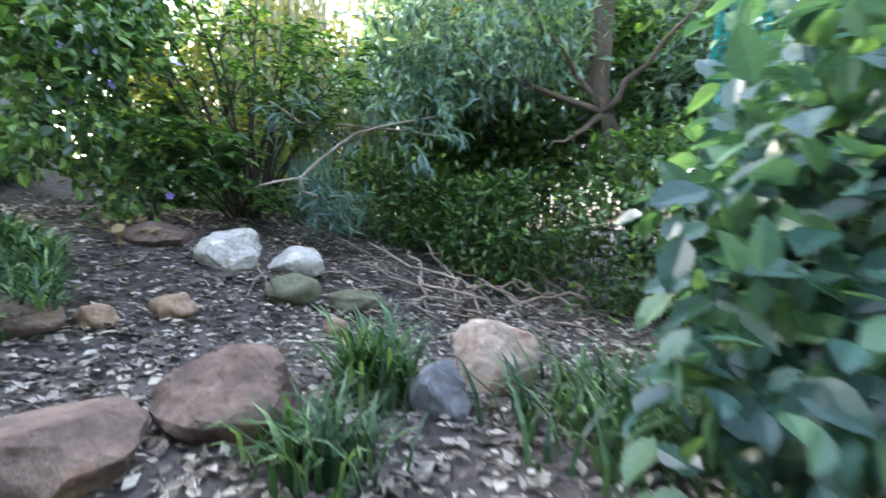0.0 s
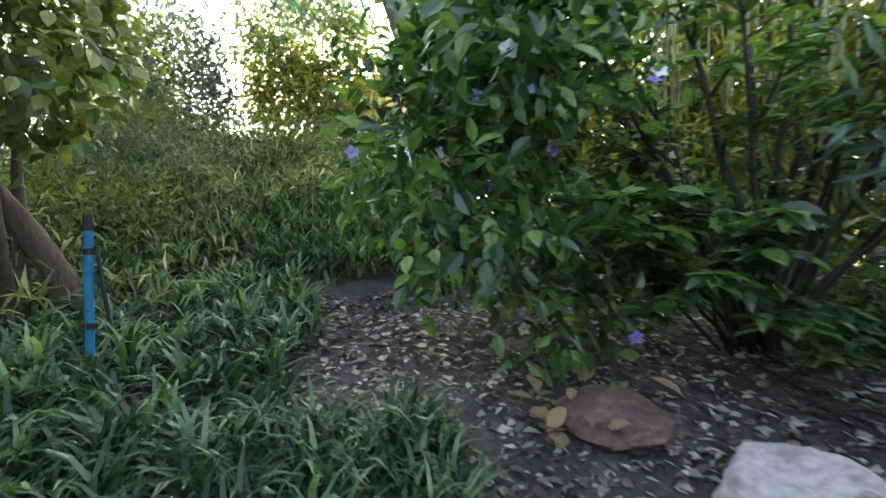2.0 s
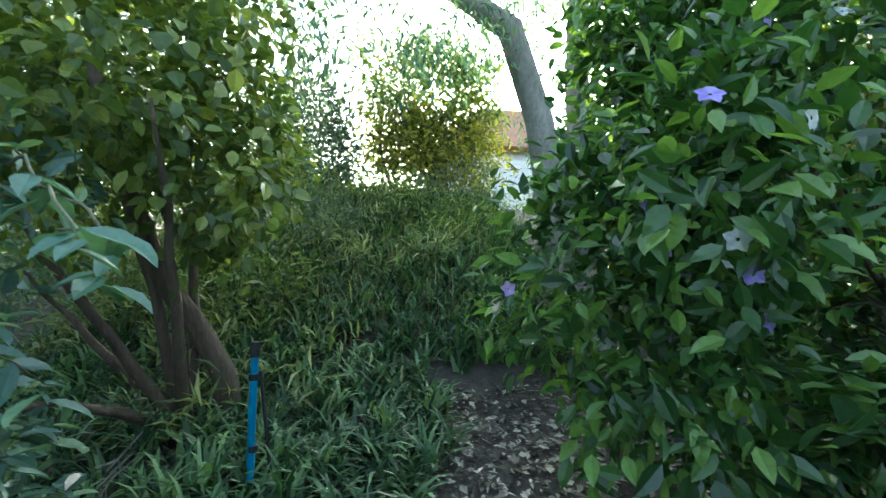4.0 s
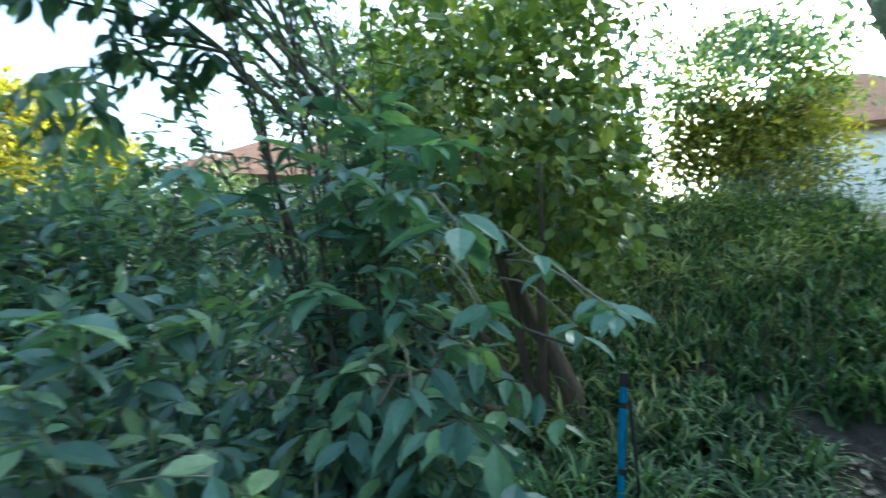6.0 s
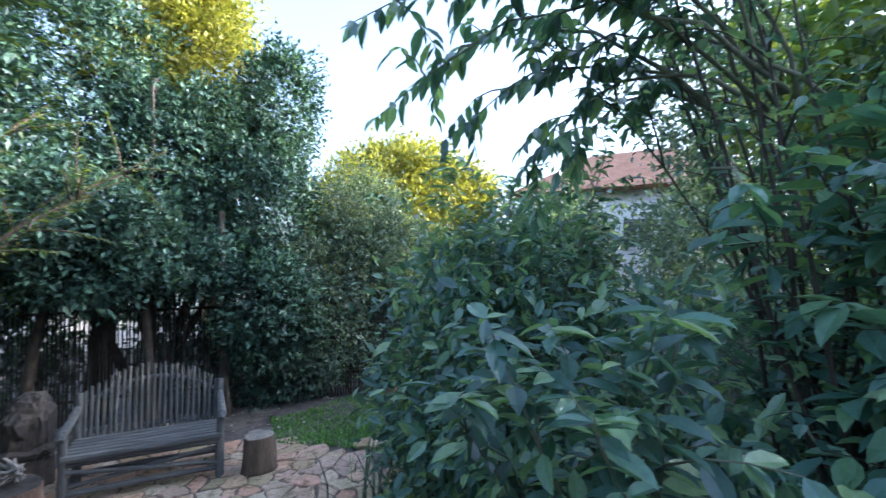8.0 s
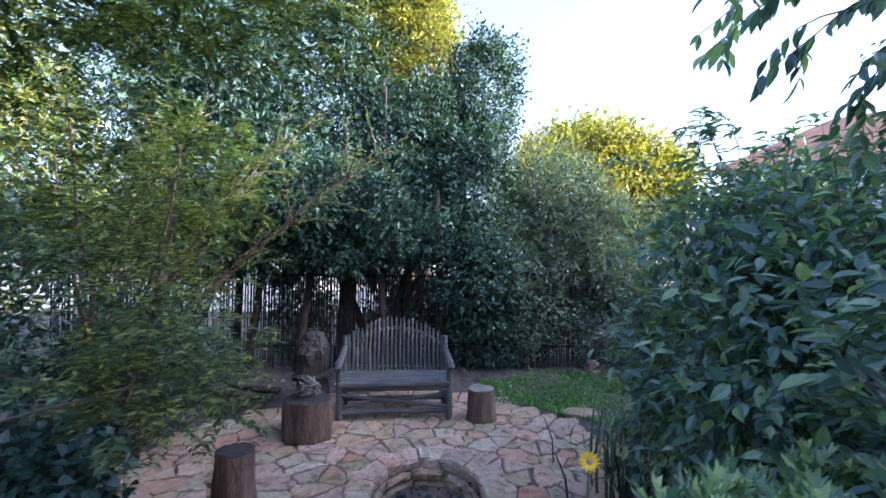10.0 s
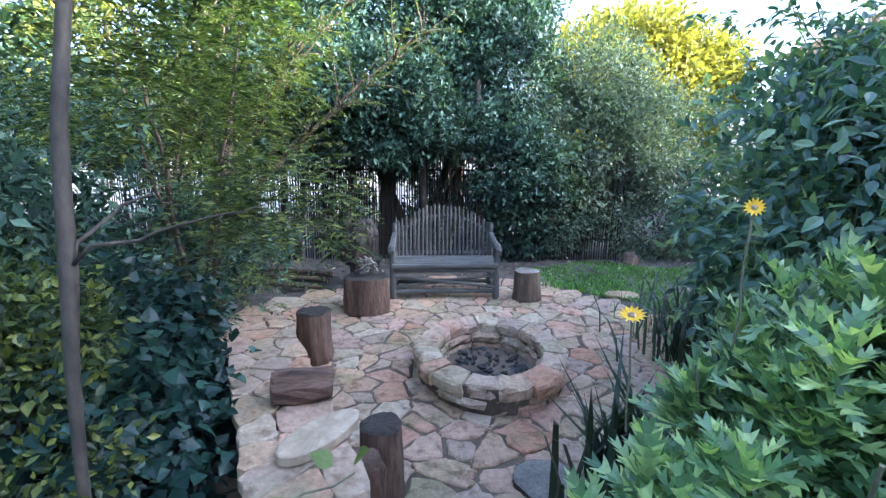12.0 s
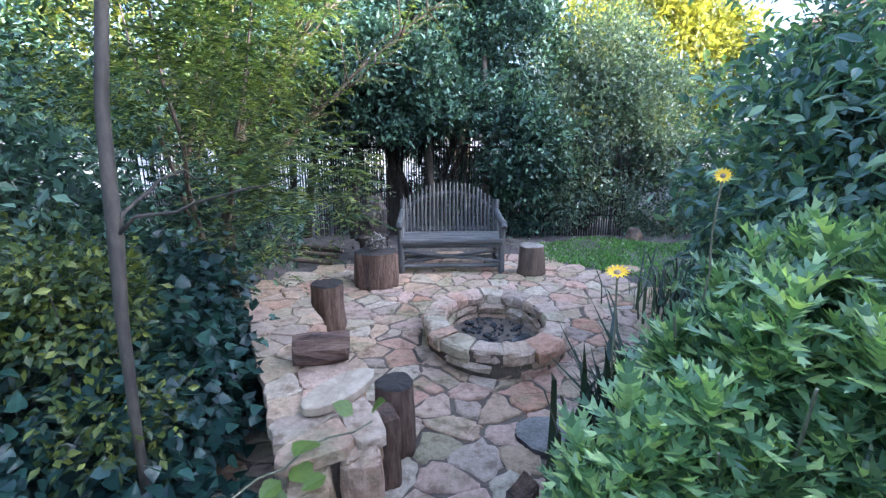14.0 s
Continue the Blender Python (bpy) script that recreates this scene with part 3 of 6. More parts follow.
def ring_course(parent, n, r0, r1, z0, z1, gap, name="stone", shift=0.0):
    cuts = np.cumsum(np.random.uniform(0.6, 1.4, n))
    cuts = cuts / cuts[-1] * 2 * math.pi + shift
    for i in range(n):
        a0, a1 = (cuts[i - 1] if i else cuts[-1] - 2 * math.pi), cuts[i]
        dr, dz = random.uniform(-0.03, 0.02), random.uniform(-0.012, 0.012)
        bm, c = wedge(r0, r1 + dr, a0 + gap, a1 - gap, z0, z1 + dz)
        part(name, bm, CAPSTONE if name == "capstone" else PITSTONE, parent, smooth=False).location = c


pit = thing("fire_pit", (PIT[0], PIT[1], 0), "low sandstone fire pit with ash inside, lengthened to fit the view", "fire pit")
# Stretched in y so that the ring fits the camera's view.
pit.scale = (1, 1.2, 1)
ring_course(pit, 14, 0.42, 0.57, -0.02, 0.065, 0.012)
ring_course(pit, 12, 0.42, 0.585, 0.062, 0.125, 0.012, shift=0.3)
ring_course(pit, 16, 0.40, 0.60, 0.118, 0.215, 0.005, "capstone", shift=0.5)
ring_course(pit, 11, 0.375, 0.425, -0.06, 0.05, 0.02, "inner_stone", 0.1)
ring_course(pit, 9, 0.37, 0.43, 0.055, 0.125, 0.02, "inner_stone", 0.6)
bm = bmesh.new()
prof = [(0.43, -0.08), (0.565, -0.08), (0.565, 0.195), (0.43, 0.195)]
secs = [[bm.verts.new((r * math.cos(a), r * math.sin(a), z)) for r, z in prof] for a in np.linspace(0, 2 * math.pi, 40, endpoint=False)]
for i in range(40):
    p, q = secs[i], secs[(i + 1) % 40]
    for k in range(4):
        bm.faces.new((p[k], p[(k + 1) % 4], q[(k + 1) % 4], q[k]))
part("mortar_core", bm, MORTAR, pit)
bm = bmesh.new()
cv = bm.verts.new((0, 0, 0.0))
prev = [cv]
for r in (0.11, 0.23, 0.34, 0.43):
    row = [bm.verts.new((r * math.cos(a), r * math.sin(a), -0.02 + random.uniform(0, 0.035))) for a in np.linspace(0, 2 * math.pi, 24, endpoint=False)]
    for i in range(24):
        k = (i + 1) % 24
        if len(prev) == 1:
            bm.faces.new((cv, row[i], row[k]))
        else:
            bm.faces.new((prev[i], row[i], row[k], prev[k]))
    prev = row
part("ash_bed", bm, ASH, pit, "grey ash and black charcoal")
for i in range(80):
    bm = bmesh.new()
    s = random.uniform(0.012, 0.035)
    block(bm, (s * 1.6, s, s * 0.7), (0, 0, 0), s * 0.2)
    a, r = random.uniform(0, 6.28), 0.34 * math.sqrt(random.random())
    ob = part("charcoal", bm, random.choice((ASH, ASH, BURNT)), pit)
    ob.location, ob.rotation_euler = (r * math.cos(a), r * math.sin(a), 0.015), (random.uniform(-.4, .4), random.uniform(-.4, .4), random.uniform(0, 6))

# low seat wall
wall = thing("seat_wall", (0, 0, 0), "low stone seat wall capped with sandstone flags", "garden wall", kind="structure")
W0, W1 = Vector((-0.43, 1.55, 0)), Vector((-1.40, 3.48, 0))
wd = (W1 - W0).normalized()
wn_ = Vector((wd.y, -wd.x, 0))
wl = (W1 - W0).length
wturn = Matrix.Rotation(math.atan2(wd.y, wd.x), 4, "Z")
bm = bmesh.new()
block(bm, (wl - 0.02, 0.33, 0.37), (W0 + W1) / 2 + Vector((0, 0, 0.185)), 0.006, 2, wturn)
part("wall_core", bm, MORTAR, wall)
for side in (-1, 1):
    for c in range(3):
        s = 0.0
        while s < wl - 0.05:
            L = min(random.uniform(0.16, 0.36), wl - s)
            bm = bmesh.new()
            block(bm, (L - 0.018, 0.07, 0.118), (0, 0, 0), 0.008, 1)
            ob = part("stone", bm, PITSTONE, wall)
            ob.matrix_world = Matrix.Translation(W0 + wd * (s + L / 2) + wn_ * side * 0.165 + Vector((0, 0, 0.06 + c * 0.124))) @ wturn
            s += L
seeds = [(s + random.uniform(-0.06, 0.06), v + random.uniform(-0.05, 0.05)) for s in np.arange(0.08, wl, 0.17) for v in (-0.15, 0.0, 0.15) if random.random() > 0.28]
for poly in cells(seeds, 0.26, 0.011):
    for n, c in (((1, 0), wl + 0.02), ((-1, 0), 0.02), ((0, 1), 0.225), ((0, -1), 0.225)):
        poly = clip_poly(poly, n, c) if len(poly) > 2 else poly
    if len(poly) < 3:
        continue
    bm, c = slab_bm(poly, 0.375, 0.425 + random.uniform(-0.006, 0.006), 0.012, 0.005)
    ob = part("capstone", bm, CAPSTONE, wall)
    ob.matrix_world = Matrix.Translation(W0) @ wturn @ Matrix.Translation(c)


# ---- logs and stumps ----
SLICE = rough_mat("grey_log_slice", [(0.3, (0.13, 0.12, 0.10)), (0.7, (0.27, 0.25, 0.215))], 6, 50, 0.8, 0.008, 0.9)


def log_bm(r0, r1, h, wob=0.05, sides=44, rows=8, seed=0):
    """A cut log: lobed outline, bark ridges along its length, frayed upper rim."""
    bm = bmesh.new()
    secs = []
    for i in range(rows + 1):
        t = i / rows
        r = r0 + (r1 - r0) * t + 0.02 * max(0.0, 0.25 - t)
        row = []
        for a in np.linspace(0, 2 * math.pi, sides, endpoint=False):
            n = noise.noise(Vector((math.cos(a) * 7, math.sin(a) * 7, t * 1.1 + seed)))
            m = noise.noise(Vector((math.cos(a) * 2, math.sin(a) * 2, t * 1.6 + seed * 3)))
            q = r * (1 + wob * math.sin(a * 3 + seed + 1) + wob * 0.5 * math.sin(a * 9 + seed * 2) + (0.10 * n + 0.08 * m) * (1 - 0.85 * (i == rows)))
            row.append(bm.verts.new((math.cos(a) * q, math.sin(a) * q, h * t)))
        secs.append(row)
    for p, q in zip(secs, secs[1:]):
        for k in range(sides):
            bm.faces.new((p[k], p[(k + 1) % sides], q[(k + 1) % sides], q[k]))
    bm.faces.new(secs[0][::-1])
    return bm, secs[-1]


def stump(at, r0, r1, h, label, side=BARK, top=ENDGRAIN, seed=0, name="log_stump", group="", tilt=0.006):
    ob = thing(name, at, label, "log stump", group)
    bm, rim = log_bm(r0, r1, h, seed=seed)
    part("bark", bm, side, ob, smooth=True)
    bm = bmesh.new()
    top_r = [bm.verts.new(v) for v in [(math.cos(a) * r1 * (1 + 0.05 * math.sin(a * 3 + seed + 1) + 0.025 * math.sin(a * 9 + seed * 2)), math.sin(a) * r1 * (1 + 0.05 * math.sin(a * 3 + seed + 1) + 0.025 * math.sin(a * 9 + seed * 2)), h) for a in np.linspace(0, 2 * math.pi, 22, endpoint=False)]]
    inner = [bm.verts.new((v.co.x * 0.9, v.co.y * 0.9, h + 0.008 + random.uniform(-tilt, tilt))) for v in top_r]
    c = bm.verts.new((0, 0, h + 0.006))
    for k in range(22):
        bm.faces.new((top_r[k], top_r[(k + 1) % 22], inner[(k + 1) % 22], inner[k]))
        bm.faces.new((inner[k], inner[(k + 1) % 22], c))
    part("cut_top", bm, top, ob, "grey cut end grain")
    return ob


stump((1.09, 5.34, 0), 0.175, 0.148, 0.36, "upright tree stump seat with grey bark beside the bench", seed=1)
stump((-0.76, 4.9, 0), 0.245, 0.235, 0.40, "thick brown charred log table holding driftwood sticks", LOGWOOD, BURNT, seed=2)
stump((-0.253, 2.093, 0), 0.108, 0.10, 0.40, "upright log post against the seat wall", LOGWOOD, BURNT, seed=3, group="logs along the wall")
stump((-1.0, 3.66, 0), 0.15, 0.135, 0.42, "upright log post at the end of the seat wall", LOGWOOD, BURNT, seed=4, group="logs along the wall")
stump((0.58, 2.17, 0), 0.17, 0.165, 0.035, "flat grey log slice set into the paving", BURNT, SLICE, seed=5)

for i in range(26):
    a = random.uniform(0, 6.28)
    p0 = Vector((-0.76 + 0.12 * math.cos(a), 4.9 + 0.10 * math.sin(a), 0.445 + 0.02 * (i % 4)))
    d = Vector((math.cos(a + 2.6), math.sin(a + 2.6), random.uniform(0.1, 0.75))).normalized()
    bm = bmesh.new()
    tube(bm, curve_pts(p0, p0 + d * random.uniform(0.16, 0.26), 3, 0, 0.008), [0.012, 0.014, 0.013, 0.009], 6, 0.15)
    tagged(part("driftwood_stick", bm, ENDGRAIN), "short pale driftwood stick lying on the log table", "stick", "driftwood pile")


# ---- rustic bench ----
def bench(at, turn):
    ob = thing("garden_bench", at, "weathered grey rustic bench with arched slatted back", "bench", turn=turn)
    w = 0.62
    for sx in (-w, w):
        bm = bmesh.new()
        tube(bm, [(sx, 0, 0), (sx, 0.005, 0.3), (sx * 1.01, 0, 0.60)], [0.042, 0.038, 0.036], 9, 0.05)
        part("leg", bm, GREYWOOD, ob)
        bm = bmesh.new()
        tube(bm, [(sx, 0.46, 0), (sx, 0.47, 0.42), (sx * 1.0, 0.52, 0.86)], [0.042, 0.038, 0.033], 9, 0.05)
        part("leg", bm, GREYWOOD, ob)
        bm = bmesh.new()
        tube(bm, [(sx * 1.02, -0.06, 0.585), (sx * 1.03, 0.0, 0.62), (sx * 1.02, 0.24, 0.645), (sx, 0.5, 0.72)], [0.03, 0.045, 0.04, 0.035], 8, 0.06)
        part("armrest", bm, GREYWOOD, ob)
        for z in (0.12, 0.36):
            bm = bmesh.new()
            tube(bm, [(sx, 0, z), (sx, 0.46, z)], 0.024, 7, 0.05)
            part("side_rail", bm, GREYWOOD, ob)
    for y, z in ((0.0, 0.10), (0.0, 0.355), (0.46, 0.10), (0.47, 0.37)):
        bm = bmesh.new()
        tube(bm, [(-w, y, z), (0, y, z + 0.008), (w, y, z)], [0.027, 0.03, 0.027], 8, 0.06)
        part("rail", bm, GREYWOOD_X, ob)
    for a, b in (((-w, -0.01, 0.30), (w, -0.01, 0.15)), ((-w, 0.015, 0.15), (w, 0.015, 0.30))):
        bm = bmesh.new()
        tube(bm, curve_pts(a, b, 4, 0, 0.006), 0.021, 7, 0.06)
        part("cross_brace", bm, GREYWOOD_X, ob)
    for k in range(6):
        bm = bmesh.new()
        y = -0.02 + k * 0.088
        tube(bm, curve_pts((-w - 0.01, y, 0.415), (w + 0.01, y, 0.415), 5, 0, 0.004), 0.036, 8, 0.08)
        part("seat_slat", bm, GREYWOOD_X, ob)
    n = 23
    top = lambda u: 0.84 + 0.25 * (1 - abs(u) ** 2.2)
    for i in range(n):
        u = -1 + 2 * (i + 0.5) / n
        x = u * (w - 0.02)
        bm = bmesh.new()
        h = top(u) + random.uniform(-0.018, 0.018)
        tube(bm, [(x, 0.475, 0.40), (x + random.uniform(-.004, .004), 0.50, 0.66), (x + random.uniform(-.006, .006), 0.535, h)], [0.018, 0.017, 0.014], 7, 0.1)
        part("back_slat", bm, GREYWOOD, ob)
    for z0, y0 in ((0.0, 0.515), (-0.0, 0.0)):
        if y0 == 0.0:
            bm = bmesh.new()
            tube(bm, curve_pts((-w, 0.50, 0.48), (w, 0.50, 0.48), 4, 0, 0.004), 0.024, 7, 0.05)
        else:
            bm = bmesh.new()
            tube(bm, [(u * w, 0.545, top(u) - 0.14) for u in np.linspace(-1, 1, 11)], 0.024, 7, 0.05)
        part("back_rail", bm, GREYWOOD_X, ob)
    return ob


bench((0.11, 5.33, 0), 2.5)

# carved head behind the log table
bm = bmesh.new()
bmesh.ops.create_icosphere(bm, subdivisions=4, radius=0.5)
for v in bm.verts:
    c = v.co
    w = 0.19 + (0.07 if c.z < -0.22 else 0.0) - 0.05 * max(0.0, c.z)
    f = 1.0 + 0.10 * noise.noise(c * 4) + 0.12 * noise.noise(c * 9)
    c = Vector([math.copysign((abs(q) * 2) ** 0.7 / 2, q) for q in c])
    v.co = Vector((c.x * 2 * w * f, c.y * 2 * w * 0.95 * f - (0.05 if abs(c.x) < 0.12 and -0.1 < c.z < 0.15 and c.y < 0 else 0), c.z * 0.66 * f))
    if 0.12 < c.z < 0.2 and c.y < 0:
        v.co.y -= 0.03
tagged(part("statue", bm, BURNT), "dark weathered carved wooden head on a block", "statue").location = (-0.95, 5.95, 0.56)
stump((-0.95, 5.95, 0), 0.2, 0.19, 0.27, "dark wooden block under the carved head", BURNT, BURNT, seed=8)

# timber on the wall
bm = bmesh.new()
tube(bm, [(-0.15, 0, 0), (-0.13, 0, 0), (-0.05, 0, 0.004), (0.05, 0, 0), (0.13, 0, 0.002), (0.15, 0, 0)], [0.078, 0.087, 0.09, 0.088, 0.086, 0.08], 18, 0.13)
ob = tagged(part("timber_block", bm, LOGWOOD_X), "cracked brown split log lying on the wall", "timber")
ob.matrix_world = pose(-0.675, 2.27, 0.505, 4, 0, 14)
bm, c = slab_bm([(0.225 * math.cos(a) * (1 + 0.06 * math.cos(a)), 0.092 * math.sin(a)) for a in np.linspace(0, 2 * math.pi, 20, endpoint=False)], 0, 0.04, 0.001, 0.006)
ob = tagged(part("oval_slab", bm, BEIGE), "smooth beige oval stone slab resting on the wall", "stone slab")
ob.matrix_world = pose(-0.50, 1.92, 0.436, 2, 2, 57)


def rock(at, size, mat, label, seed, turn=0, name="rock", group="", flat=0.0, rough=0.18):
    bm = bmesh.new()
    o = Vector((seed * 3.7, seed * 1.9, seed * 0.7))
    bmesh.ops.create_icosphere(bm, subdivisions=4, radius=0.5)
    angular = mat in (ROCK_WHITE, ROCK_RED, ROCK_PINK, ROCK_GREY)
    cuts = [(Vector((random.gauss(0, 1), random.gauss(0, 1), random.gauss(0, 1))).normalized(), random.uniform(0.33, 0.44) + (0.0 if mat is ROCK_WHITE else 0.022)) for _ in range(16)]
    for v in bm.verts:
        if angular:
            n = v.co.normalized()
            r = min([0.56] + [d / n.dot(k) for k, d in cuts if n.dot(k) > 0.2])
            p = n * r * (1 + 0.09 * noise.noise(n * 2.2 + o) + 0.03 * noise.noise(n * 6 + o) + 0.015 * noise.noise(n * 15 + o))
            v.co = Vector((p.x * size[0] * 1.12, p.y * size[1] * 1.12, p.z * size[2] * 1.12))
            continue
        n = v.co.normalized()
        f = 1 + rough * noise.noise(n * 1.6 + o) * 1.6 + rough * 0.5 * noise.noise(n * 4 + o)
        p = Vector((math.copysign(abs(n.x) ** 0.88, n.x), math.copysign(abs(n.y) ** 0.88, n.y), math.copysign(abs(n.z) ** 0.9, n.z))) * 0.46 * f
        v.co = Vector((p.x * size[0], p.y * size[1], p.z * size[2]))
    ob = tagged(part(name, bm, mat, smooth=not angular), label, "rock", group)
    ob.matrix_world = pose(at[0], at[1], float(ground_z(at[0], at[1])) + (at[2] if len(at) > 2 else 0) + size[2] * 0.28, 0, 0, turn)
    return ob


# stones that end the wall
def split_stone(at, size, mat, label, turn, lean=0):
    """An upright split stone with a slanted, chipped head."""
    bm = bmesh.new()
    block(bm, size, (0, 0, size[2] / 2), 0.007, 3)
    for v in bm.verts:
        u = max(0.0, v.co.z / size[2])
        v.co.x *= 1 - 0.14 * u + 0.10 * noise.noise(v.co * 9)
        v.co.y *= 1 - 0.10 * u + 0.10 * noise.noise(v.co * 8 + Vector((3, 1, 2)))
        v.co.z += lean * v.co.x * u + 0.012 * noise.noise(v.co * 14)
    ob = tagged(part("standing_stone", bm, mat), label, "stone", "stones ending the wall")
    ob.matrix_world = pose(at[0], at[1], -0.02, 0, 0, turn)


split_stone((-0.285, 1.86), (0.15, 0.17, 0.42), LOGWOOD, "upright rust-brown split stone ending the seat wall", 24, -0.2)
split_stone((-0.34, 1.60), (0.19, 0.20, 0.41), PITSTONE, "upright grey mossy stone ending the seat wall", 14, 0.15)
split_stone((-0.52, 1.46), (0.20, 0.16, 0.38), PITSTONE, "upright pink stone ending the seat wall", 8, 0.1)
split_stone((0.33, 1.55), (0.13, 0.10, 0.26), LOGWOOD, "pointed brown stone at the edge of the paving", 30, 0.6)
rock((3.21, 7.3, 0), (0.32, 0.2, 0.22), ROCK_RED, "rust-coloured rock at the lawn's edge", 24)
rock((2.35, 5.5, -0.03), (0.5, 0.3, 0.1), ROCK_TAN, "flat pale stone at the lawn's edge", 25)

# ---- rocks on the bank ----
ROCK_MOSS = rough_mat("mossy_rock", [(0.25, (0.07, 0.09, 0.04)), (0.5, (0.17, 0.17, 0.10)), (0.8, (0.26, 0.24, 0.19))], 3, 35, 0.6, 0.012, 0.85)
ROCKS = [
    (2.28, -2.16, 0.52, 0.36, 0.38, 40, ROCK_WHITE, "white angular quartz rock on the mulch", 1),
    (1.86, -2.56, 0.50, 0.34, 0.28, 35, ROCK_WHITE, "pale flat-topped rock on the mulch", 2),
    (2.03, -1.06, 0.24, 0.2, 0.17, 0, ROCK_TAN, "rounded tan rock on the mulch", 3),
    (1.88, -1.44, 0.27, 0.2, 0.19, 30, ROCK_TAN, "rounded tan rock on the mulch", 4),
    (2.16, -0.66, 0.46, 0.32, 0.24, 60, ROCK_RED, "rust-brown boulder beside the grass", 5),
    (0.52, -0.74, 0.62, 0.40, 0.34, 10, ROCK_RED, "large smooth rust-brown boulder on the soil", 6),
    (0.72, -0.24, 0.5, 0.42, 0.26, 15, ROCK_RED, "large brown boulder with an ochre face", 7),
    (-0.22, -1.66, 0.40, 0.32, 0.42, 25, ROCK_PINK, "tall pale pink-edged rock on the mulch", 8),
    (-0.14, -1.22, 0.22, 0.20, 0.26, 5, ROCK_GREY, "blue-grey angular stone on the mulch", 9),
    (-1.34, -1.85, 0.30, 0.26, 0.40, 0, ROCK_RED, "rust-red upright stone among leaves", 10),
    (2.84, -1.98, 0.44, 0.34, 0.20, 35, ROCK_RED, "small red stone at the shrub's foot", 11),
    (1.56, -2.2, 0.42, 0.32, 0.28, 70, ROCK_MOSS, "mossy tan rock on the mulch", 12),
    (1.18, -2.45, 0.42, 0.3, 0.22, 30, ROCK_MOSS, "mossy grey-green rock on the mulch", 13),
    (0.98, -1.95, 0.16, 0.14, 0.16, 10, ROCK_TAN, "small tan rock behind the grass tuft", 15),
    (2.45, -0.25, 0.42, 0.3, 0.16, 30, ROCK_RED, "low brown rock at the edge of the grass", 14),
]
for x, y, a, b, h, turn, mat, label, seed in ROCKS:
    rock((x, y), (a, b, h), mat, label, seed, turn, group="bank rocks")

# blue pipe stake with hose
stake = thing("pipe_stake", (3.76, 0.22, 0), "blue painted standpipe with a black fitting and hose", "standpipe")
gz = float(ground_z(3.76, 0.22))
bm = bmesh.new()
tube(bm, [(0, 0, gz - 0.1), (0.0, -0.01, gz + 0.5), (-0.005, -0.02, 1.46)], 0.018, 12)
part("pipe", bm, BLUE_PIPE, stake)
bm = bmesh.new()
tube(bm, [(-0.005, -0.02, 1.45), (-0.005, -0.02, 1.47), (-0.005, -0.02, 1.52)], [0.021, 0.023, 0.02], 12)
part("fitting", bm, BLACK, stake, "black plastic fitting")
for z in (1.34, 1.0):
    bm = bmesh.new()
    tube(bm, [(-0.003, -0.015, z), (-0.003, -0.015, z + 0.03)], 0.0215, 12)
    part("clamp", bm, BLACK, stake)
bm = bmesh.new()
tube(bm, [(-0.0, -0.045, 1.38), (0.0, -0.07, 1.15), (0.0, -0.10, gz + 0.15), (-0.15, -0.2, gz + 0.02), (-0.5, -0.3, gz - 0.06)], 0.009, 8)
part("hose", bm, BLACK, stake, "thin black drip hose")


# ---- fence ----
def fence(x0, x1, y, zt, name_label, step=0.042, slope=0.0):
    ob = thing("pole_fence", (x0, y, 0), name_label, "fence")
    n = int((x1 - x0) / step)
    for k in range(n):
        if random.random() < 0.10:
            continue
        r = random.uniform(0.010, 0.016)
        h = zt + random.uniform(-0.12, 0.1)
        x = k * step + random.uniform(-0.006, 0.006)
        bm = bmesh.new()
        z0 = float(ground_z(x0 + x, y))
        tube(bm, [(x, slope * x, z0 - 0.02), (x + random.uniform(-.015, .015), slope * x + random.uniform(-.01, .01), z0 + h)], [r, r * 0.8], 5)
        part("pole", bm, REED, ob)
    for z in (0.35, zt - 0.25):
        bm = bmesh.new()
        tube(bm, [(0, 0.03, z), ((x1 - x0), slope * (x1 - x0) + 0.03, z)], 0.02, 6)
        part("rail", bm, REED, ob)
    return ob


fence(-5.4, 3.2, 7.6, 1.75, "dark thin-pole fence with light between the poles")
fence(-2.0, 4.5, -6.2, 1.9, "thin-pole fence behind the shrubs", 0.05)

# poles lying on the ground
for i in range(5):
    bm = bmesh.new()
    y = 5.75 + i * 0.16
    tube(bm, curve_pts((-3.2 + 0.1 * i, y + 0.25, 0.05 + 0.05 * (i % 2)), (-1.45, y - 0.1, 0.05 + 0.06 * (i % 2)), 4, 0, 0.012), 0.035, 8, 0.06)
    tagged(part("wooden_pole", bm, BARK), "old brown pole lying on the ground", "pole", "stacked poles")


# ---- trees and shrubs ----
def limbs(parent, base, tips, r0, mat, bend=0.15, name="limb", sides=7):
    for k, tip in enumerate(tips):
        bm = bmesh.new()
        pts = curve_pts(base, tip, 7, random.uniform(-bend, bend), bend * 0.18)
        tube(bm, pts, [r0 * (1 - 0.8 * i / 7) for i in range(8)], sides, 0.06)
        part(name, bm, mat, parent, smooth=True)


def plant(name, label, category, base, trunk=None, tips=(), r0=0.05, bark=BARK, crown=None, bend=0.15, group="", limb_name="limb"):
    ob = thing(name, (0, 0, 0), label, category, group)
    if trunk:
        bm = bmesh.new()
        pts, rad = trunk
        tube(bm, pts, rad, 12, 0.05)
        part("trunk", bm, bark, ob, smooth=True)
    if tips:
        limbs(ob, base, tips, r0, bark, bend, limb_name)
    for m in (crown or []):
        part("crown", m, None, ob)
    return ob


